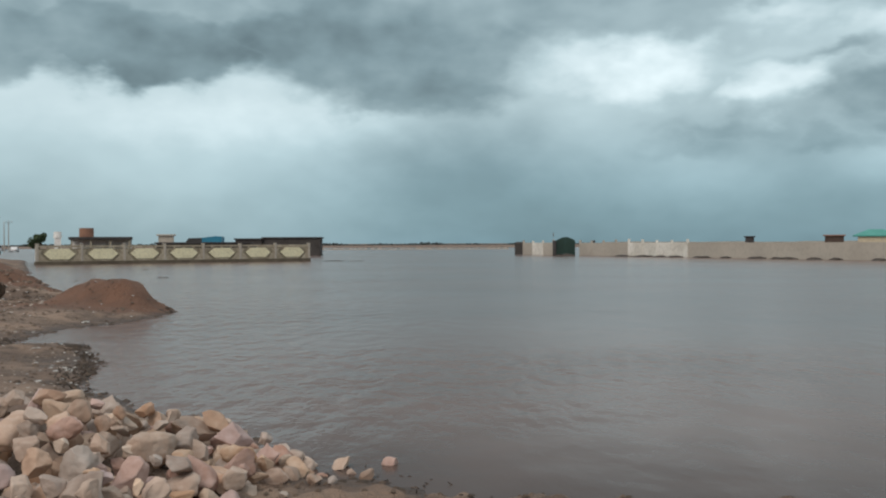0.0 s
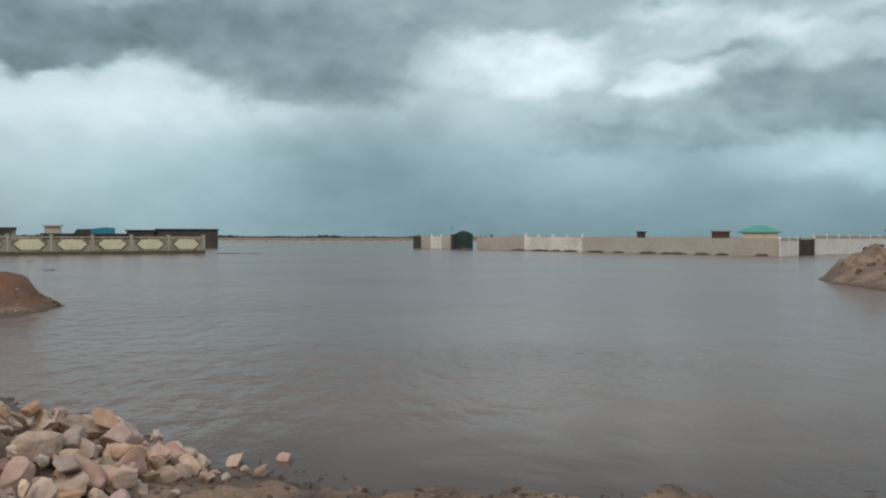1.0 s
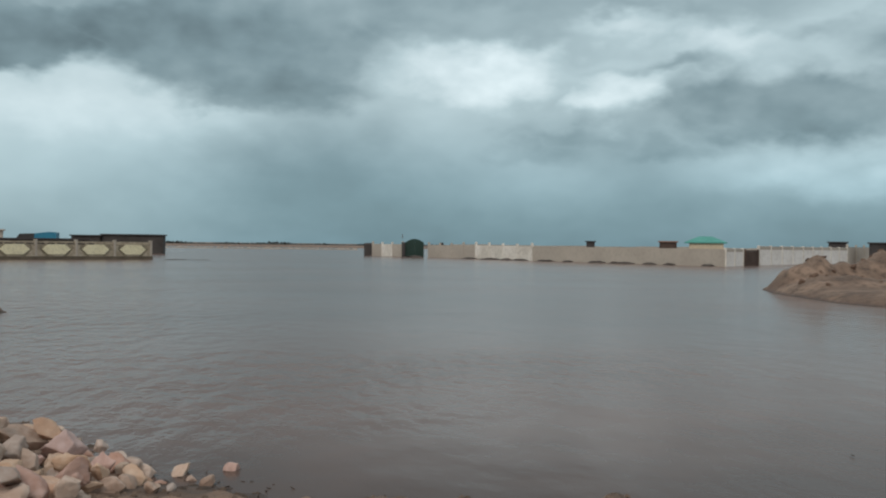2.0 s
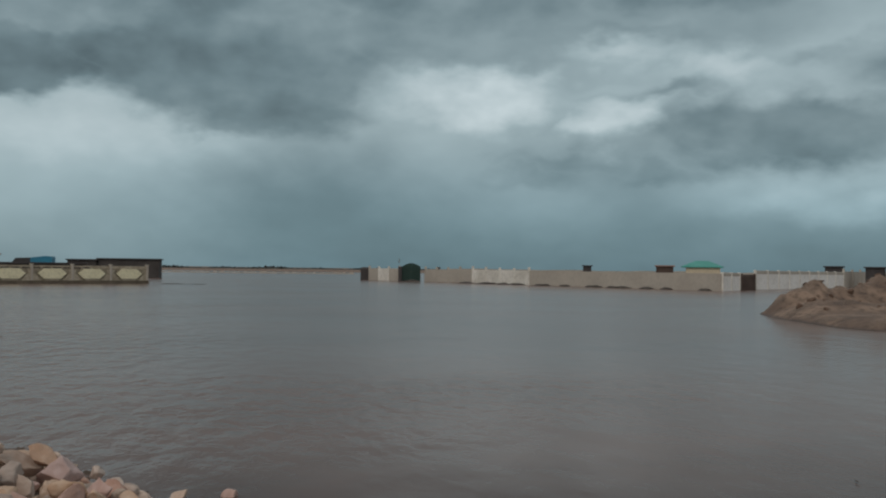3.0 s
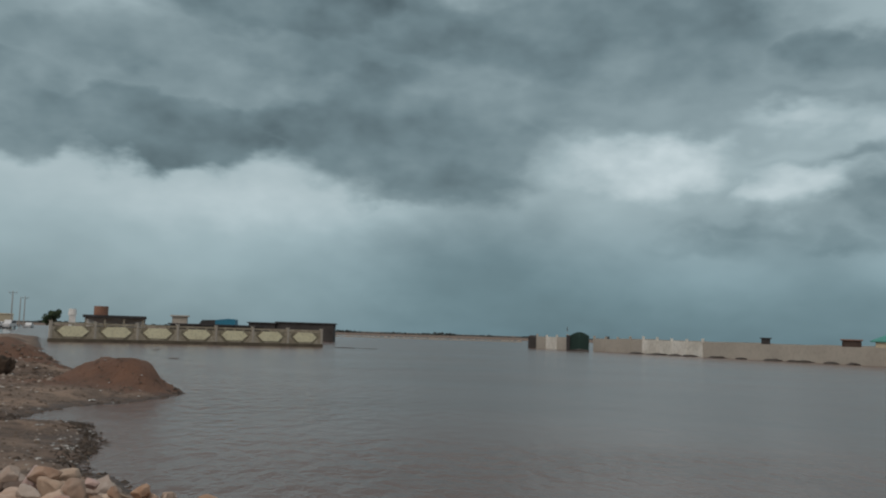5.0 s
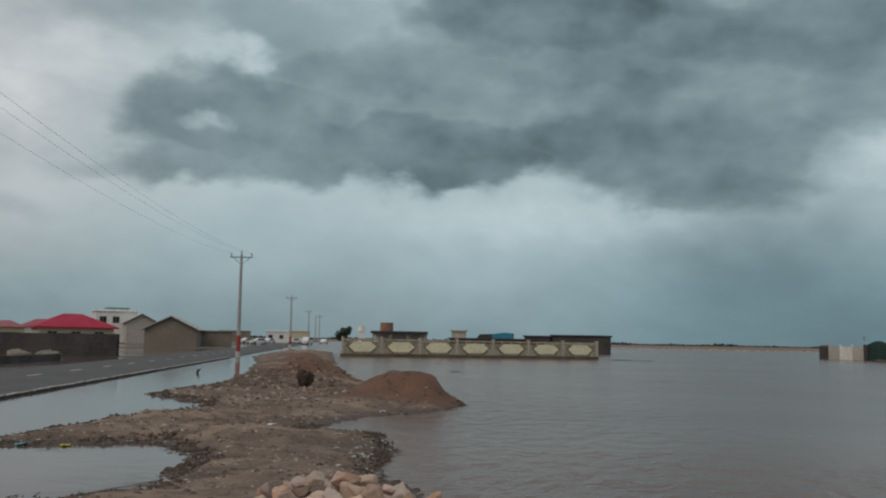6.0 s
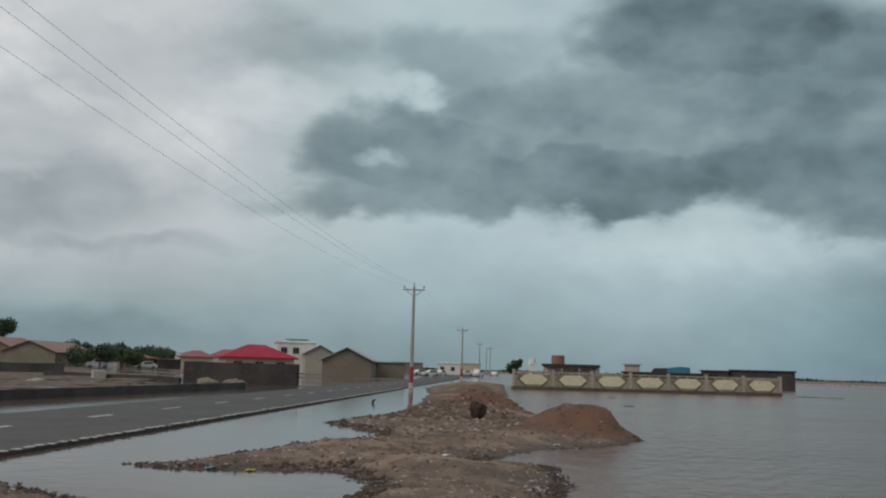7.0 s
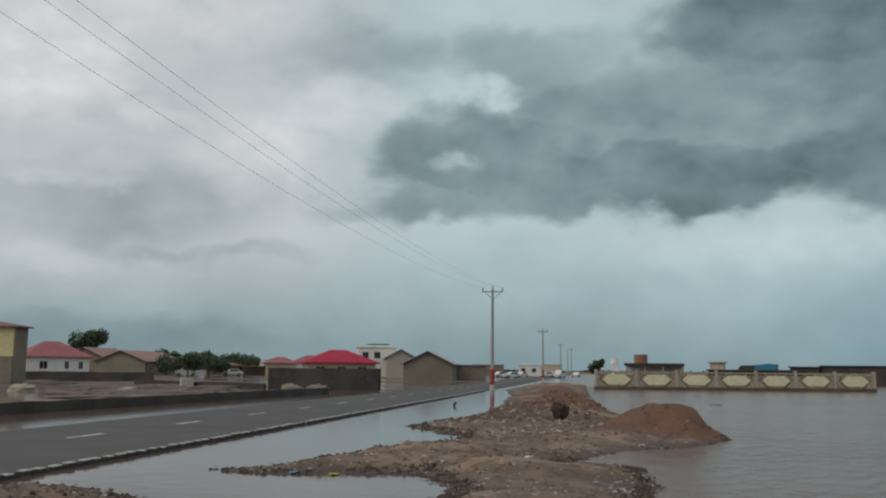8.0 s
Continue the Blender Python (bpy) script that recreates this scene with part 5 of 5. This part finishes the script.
# ---- rubble by the shore ----
def rock_mesh(seed):
    rng = random.Random(seed)
    bm = bmesh.new()
    bmesh.ops.create_icosphere(bm, subdivisions=4, radius=0.5)
    # flat facets cut from a round block, then worn
    cuts = [(Vector((rng.gauss(0, 1), rng.gauss(0, 1), rng.gauss(0, 1))).normalized(), rng.uniform(0.22, 0.40)) for _ in range(11)]
    off = Vector((seed * 3.7, seed * 1.3, seed * 2.1))
    sc = Vector((rng.uniform(0.95, 1.35), rng.uniform(0.75, 1.05), rng.uniform(0.65, 0.95)))
    for v in bm.verts:
        p = v.co.copy()
        for n, d in cuts:
            s = p.dot(n)
            if s > d:
                p -= n * (s - d) * 0.97
        p *= 1 + 0.16 * noise.noise(p * 2.6 + off) + 0.09 * noise.noise(p * 7 + off) + 0.035 * noise.noise(p * 19 + off)
        v.co = Vector((p.x * sc.x, p.y * sc.y, p.z * sc.z))
    me = bpy.data.meshes.new("rock")
    bm.to_mesh(me)
    bm.free()
    for p in me.polygons:
        p.use_smooth = True
    me.materials.append(M_ROCK)
    return me


ROCKS = [rock_mesh(s) for s in range(1, 15)]
PILE = [(-4.5, 7.3), (-4.35, 8.5), (-2.7, 9.15), (-1.5, 8.9), (-1.0, 8.5), (-1.3, 7.6), (-2.0, 5.4), (-3.6, 5.3)]
placed = []


def heap_top(x, y):
    d = float(inside_distance(np.array([x]), np.array([y]), PILE)[0])
    crest = 0.14 * math.exp(-((x + 3.6) ** 2 + (y - 7.9) ** 2) / 0.5)
    return height(x, y) + 0.56 * (1 - math.exp(-max(d, 0) / 0.6)) + crest * min(max(d, 0) * 3, 1)


def rock(x, y, size, rng, lift=None):
    z = height(x, y)
    ob = new("rock", ROCKS[rng.randrange(len(ROCKS))])
    s = (size * rng.uniform(0.9, 1.15), size * rng.uniform(0.85, 1.1), size * rng.uniform(0.8, 1.05))
    zz = z + 0.26 * s[2] if lift is None else lift
    ob.matrix_world = Matrix.LocRotScale((x, y, zz), Euler((rng.uniform(-0.6, 0.6), rng.uniform(-0.6, 0.6), rng.uniform(0, 6.28))), s)
    size_word = "large" if size > 0.33 else "small" if size < 0.17 else "broken"
    return tagged(ob, size_word + " pale limestone rock in a tipped rubble pile", "rock", "rubble pile")


rng = random.Random(5)
tries = 0
while len(placed) < 285 and tries < 30000:
    tries += 1
    x, y = rng.uniform(-5.0, -0.9), rng.uniform(5.2, 9.2)
    d = float(inside_distance(np.array([x]), np.array([y]), PILE)[0])
    if d < -0.02:
        continue
    layer = 0 if len(placed) < 130 else 1 if len(placed) < 230 else 2
    size = rng.choice((0.16, 0.20, 0.24, 0.28, 0.32, 0.37, 0.41)) * (0.8 if layer == 2 else 1.0)
    if d < 0.25:
        size = min(size, 0.26)
    if y < 6.6:
        size = min(size, 0.32)
    if any((x - a) ** 2 + (y - b) ** 2 < (0.37 * (size + c)) ** 2 for a, b, c, l in placed if l == layer):
        continue
    placed.append((x, y, size, layer))
    h = heap_top(x, y)
    rock(x, y, size, rng, lift=(h - 0.30 * size + (0.07 if layer == 2 else 0.0) if layer else (height(x, y) + h) / 2 - 0.06))
# strays along the water line
for x, y, size in ((-0.92, 8.6, 0.24), (-0.80, 8.35, 0.13), (-0.66, 8.15, 0.12), (-0.45, 8.55, 0.17), (-1.25, 8.1, 0.26), (-1.05, 7.75, 0.16), (-1.5, 7.6, 0.18),
                   (-1.55, 6.9, 0.2), (-1.2, 7.2, 0.12), (-0.9, 7.7, 0.10), (-1.9, 9.15, 0.2), (-1.4, 9.0, 0.22)):
    rock(x, y, size, rng)


# ---- pebbles, clods and litter on the spit ----
def scatter(name, count, box_, size, material, label, category, seed, band=None, flat=0.6):
    rng = random.Random(seed)
    xs = np.array([rng.uniform(box_[0], box_[1]) for _ in range(count * 6)])
    ys = np.array([rng.uniform(box_[2], box_[3]) for _ in range(count * 6)])
    d = inside_distance(xs, ys, SPIT + SPIT_NEAR)
    zs = ground_height(xs, ys)
    vs, fs, n = [], [], 0
    for x, y, z, dd in zip(xs, ys, zs, d):
        if n >= count or z < -0.05 or (band and not band[0] < dd < band[1]) or (x * x + y * y < 9) or dd < -0.6:
            continue
        n += 1
        s = size * rng.uniform(0.4, 1.5) * (1.0 + 0.02 * math.hypot(x, y))
        k = len(vs)
        a = rng.uniform(0, 6.28)
        c, q = math.cos(a) * s, math.sin(a) * s
        vs += [(x + c, y + q, z), (x - q * 0.8, y + c * 0.8, z + s * 0.1), (x - c, y - q, z), (x + q * 0.7, y - c * 0.7, z), (x + c * 0.3, y + q * 0.2, z + s * flat), (x - c * 0.4, y - q * 0.1, z + s * flat * 0.8)]
        fs += [(k, k + 1, k + 4), (k + 1, k + 5, k + 4), (k + 1, k + 2, k + 5), (k + 2, k + 3, k + 5), (k + 3, k + 4, k + 5), (k + 3, k, k + 4)]
    me = bpy.data.meshes.new(name)
    me.from_pydata(vs, [], fs)
    me.materials.append(material)
    return tagged(new(name, me), label, category, kind="stuff")


M_CLOD = mat("mud_clods", (0.12, 0.082, 0.058), 0.9, (0.07, 0.05, 0.038), 1.2, 0.9, (0.20, 0.155, 0.12), 5, 0.3)
scatter("pebbles", 1400, (-25, 9, 4, 60), 0.024, M_CLOD, "small stones and clods of mud strewn on the spit", "pebbles", 1)
scatter("pebbles", 1100, (-20, 0, 9, 36), 0.026, M_CLOD, "small stones and clods along the water line", "pebbles", 2, band=(-0.1, 0.5))
scatter("pebbles", 700, (-2.5, 6, 5.4, 8.6), 0.022, M_CLOD, "small dark stones in the shallows of the near shore", "pebbles", 8, band=(-0.5, 1.2))
scatter("litter", 260, (-16, -4, 9, 24), 0.032, M_LITTER, "pale scraps of litter strewn near the water line", "litter", 45, band=(-0.1, 0.9), flat=0.25)
scatter("litter", 320, (-22, 0, 9, 50), 0.028, M_LITTER, "pale scraps of litter strewn on the mud", "litter", 3, flat=0.25)
scatter("stones", 1000, (-21, -3, 9, 34), 0.022, M_CLOD, "small grey-brown stones strewn over the spit", "stones", 9)
scatter("stones", 420, (-20, -3, 9, 34), 0.042, M_CLOD, "grey-brown stones strewn over the spit", "stones", 10)
scatter("twigs", 900, (-20, 6, 7, 32), 0.06, M_TWIG, "dark twigs and debris along the water line", "debris", 4, band=(-0.15, 0.25), flat=0.4)


def brushwood(count, box_, length, seed, band, label):
    """Thin broken sticks that stand and lie at all angles, each a three-sided rod."""
    rng = random.Random(seed)
    xs = np.array([rng.uniform(box_[0], box_[1]) for _ in range(count * 12)])
    ys = np.array([rng.uniform(box_[2], box_[3]) for _ in range(count * 12)])
    d = inside_distance(xs, ys, SPIT + SPIT_NEAR) + 0.25 * grain(xs, ys, 1.6, 2, seed)
    zs = ground_height(xs, ys)
    vs, fs, n = [], [], 0
    for x, y, z, dd in zip(xs, ys, zs, d):
        if n >= count or not band[0] < dd < band[1] or z < -0.12 or x * x + y * y < 16:
            continue
        n += 1
        a, e, l = rng.uniform(0, 6.28), rng.uniform(0.0, 1.0) ** 2 * 0.9, length * rng.uniform(0.3, 1.3)
        u = Vector((math.cos(a) * math.cos(e), math.sin(a) * math.cos(e), math.sin(e)))
        w = u.orthogonal().normalized()
        q = u.cross(w)
        o = Vector((x, y, max(z, 0.0)))
        k, t = len(vs), 0.05 * l + 0.006
        for end, thin in ((o - u * l * 0.15, 1.0), (o + u * l, 0.45)):
            vs += [tuple(end + (w * math.cos(b) + q * math.sin(b)) * t * thin) for b in (0, 2.09, 4.19)]
        fs += [(k, k + 1, k + 4, k + 3), (k + 1, k + 2, k + 5, k + 4), (k + 2, k, k + 3, k + 5), (k + 3, k + 4, k + 5)]
    me = bpy.data.meshes.new("brushwood")
    me.from_pydata(vs, [], fs)
    me.materials.append(M_TWIG)
    return tagged(new("brushwood", me), label, "debris", kind="stuff")


brushwood(650, (-9.5, -4.8, 12.5, 19.5), 0.085, 61, (-0.15, 0.3), "dark broken brushwood along the muddy water line")
brushwood(420, (-15.0, -6.5, 9.0, 16.5), 0.075, 62, (-0.15, 0.3), "dark broken brushwood along the roadside water line")
brushwood(300, (-20.0, -12.0, 18.0, 36.0), 0.12, 63, (-0.2, 0.4), "dark broken brushwood on the rough end of the spit")
scatter("clods", 500, (-14.4, -10.9, 7.1, 11.0), 0.03, M_TWIG, "dark sodden clods on the mud by the roadside water", "clods", 46, flat=0.5)
brushwood(160, (-2.0, 8.0, 5.2, 9.0), 0.045, 64, (-0.4, 0.2), "dark sodden twigs in the shallows of the near shore")

M_PALESTONE = mat("pale_rubble", (0.34, 0.28, 0.23), 0.9, (0.25, 0.20, 0.165), 3.0, 0.8, (0.42, 0.37, 0.32), 9, 0.3)
scatter("stones", 230, (-24, -11, 24, 50), 0.05, M_PALESTONE, "pale chips of rubble strewn over the spit", "stones", 41)
scatter("stones", 420, (-14, -4, 10, 22), 0.022, M_PALESTONE, "pale chips of rubble strewn over the spit", "stones", 42)
scatter("clods", 700, (-15, -4.5, 9, 20), 0.034, M_TWIG, "dark clods of sodden mud and roots along the water line", "clods", 43, band=(-0.25, 0.3), flat=0.7)
scatter("clods", 400, (-20, -12, 18, 36), 0.045, M_TWIG, "dark clods of sodden mud and roots along the water line", "clods", 44, band=(-0.25, 0.4), flat=0.7)
scatter("stones", 900, (-24, -12, 29, 50), 0.06, M_CLOD, "grey-brown stones strewn over the rough part of the spit", "stones", 6)


# lumps of dug earth on the bank
M_EARTH = mat("dug_earth", (0.150, 0.095, 0.066), 0.95, (0.100, 0.064, 0.046), 1.2, 0.9, (0.19, 0.13, 0.095), 6, 0.9, 9, depth=0.05)
earth_meshes = []
for base_ in ROCKS[:5]:
    me = base_.copy()
    me.name = "earth_clod"
    me.materials.clear()
    me.materials.append(M_EARTH)
    earth_meshes.append(me)
rng = random.Random(77)
for i in range(46):
    hx, hy, ra, rb, turn, h = BANK[rng.randrange(len(BANK))]
    x, y = hx + rng.uniform(-1, 1) * ra * 0.8, hy + rng.uniform(-1, 0.6) * rb * 0.8
    z = height(x, y)
    if z < 0.15:
        continue
    sz = rng.uniform(0.18, 0.5)
    ob = new("earth_clod", earth_meshes[rng.randrange(5)])
    ob.matrix_world = Matrix.LocRotScale((x, y, z), Euler((rng.uniform(-0.5, 0.5), rng.uniform(-0.5, 0.5), rng.uniform(0, 6.28))), (sz, sz, sz * 0.9))
    tagged(ob, "brown lump of dug earth on the muddy bank", "earth clod", "earth clods on the bank")

# sack shape standing in for a dry, bush-like lump on the mud
bm = bmesh.new()
bmesh.ops.create_icosphere(bm, subdivisions=4, radius=0.5)
for v in bm.verts:
    p = v.co
    k = 1 + 0.42 * noise.noise(p * 3 + Vector((3, 1, 2))) + 0.14 * noise.noise(p * 9)
    v.co = Vector((p.x * 0.52 * k, p.y * 0.46 * k, (p.z + 0.5) * 0.68 * k))
sack = part("sack", bm, M_LUMP, smooth=True)
sack.location = (-14.7, 31.3, height(-14.7, 31.3) - 0.06)
sack.rotation_euler = (0.12, 0.22, 0.4)
tagged(sack, "dark brown bush-like lump on the mud, shaped as a sack", "sack")

# bright plastic scraps on the water line and in the rubble
for x, y, hue, word in ((-11.2, 14.35, (0.55, 0.45, 0.06), "yellow"), (-11.9, 14.1, (0.10, 0.32, 0.36), "teal"), (-8.9, 23.9, (0.62, 0.60, 0.56), "white"), (-8.7, 17.2, (0.60, 0.60, 0.58), "white")):
    bm = bmesh.new()
    bmesh.ops.create_grid(bm, x_segments=5, y_segments=4, size=0.075)
    for v in bm.verts:
        v.co.z = 0.04 * noise.noise(v.co * 14 + Vector((x, y, 0))) + 0.02
    bmesh.ops.solidify(bm, geom=bm.faces[:], thickness=0.012)
    ob = part("plastic_scrap", bm, mat(word + "_plastic", hue, 0.45, None, 6.0, 0.5))
    ob.location = (x, y, max(height(x, y), 0.0) + 0.01)
    tagged(ob, "crumpled " + word + " plastic scrap on the water's edge", "litter")

# a crumpled teal sheet and a blue scrap caught between the rocks
for x, y, span_, hue, word in ((-2.46, 5.42, 0.10, (0.22, 0.40, 0.40), "pale teal"), (-2.45, 6.55, 0.045, (0.20, 0.36, 0.44), "pale blue")):
    bm = bmesh.new()
    bmesh.ops.create_grid(bm, x_segments=9, y_segments=7, size=span_)
    for v in bm.verts:
        v.co.z = 0.07 * noise.noise(v.co * 14 + Vector((x, y, 0))) + 0.04 * noise.noise(v.co * 31)
    bmesh.ops.solidify(bm, geom=bm.faces[:], thickness=0.006)
    ob = part("plastic_sheet", bm, mat(word + "_sheet", hue, 0.5, None, 5.0, 0.6), smooth=True)
    ob.location = (x, y, heap_top(x, y) - 0.02)
    ob.rotation_euler = (0.5, 0.1, 0.3)
    tagged(ob, "crumpled " + word + " plastic sheet among the rubble", "litter")
rock(-0.48, 8.69, 0.19, rng, lift=0.01)

# scraps of wood afloat
for i, (x, y, l) in enumerate(((-16.7, 57.3, 0.32), (-23.4, 75.3, 0.35), (-20.1, 52.6, 0.25), (4.2, 7.1, 0.05), (5.5, 8.6, 0.06))):
    bm = tube(0.09 * l, 0.06 * l, -l, l, 7)
    bmesh.ops.rotate(bm, verts=bm.verts, matrix=Matrix.Rotation(radians(86), 3, "Y"))
    for v in bm.verts:
        v.co += Vector((0, 0.1 * l * noise.noise(v.co * 4), 0.05 * l * noise.noise(v.co * 5)))
    ob = part("driftwood", bm, M_TWIG)
    ob.location = (x, y, 0.02)
    ob.rotation_euler = (0, 0, i * 1.1)
    tagged(ob, "dark stick of driftwood afloat on the flood", "driftwood", "driftwood")

# stump added in place of a small dark bird-like shape in the roadside water
stump = thing("stump", pose(-26.8, 44.3, 0), "short dark stump standing in for a bird-like shape in the roadside water", "stump")
bm = tube(0.09, 0.06, -0.6, 0.22, 8)
bmesh.ops.rotate(bm, verts=bm.verts, matrix=Matrix.Rotation(radians(16), 3, "Y"))
part("shaft", bm, M_TWIG, stump)
bm = tube(0.05, 0.035, 0, 0.18, 6)
bmesh.ops.rotate(bm, verts=bm.verts, matrix=Matrix.Rotation(radians(70), 3, "Y"))
bmesh.ops.translate(bm, verts=bm.verts, vec=(0.03, 0, 0.14))
part("branch", bm, M_TWIG, stump)
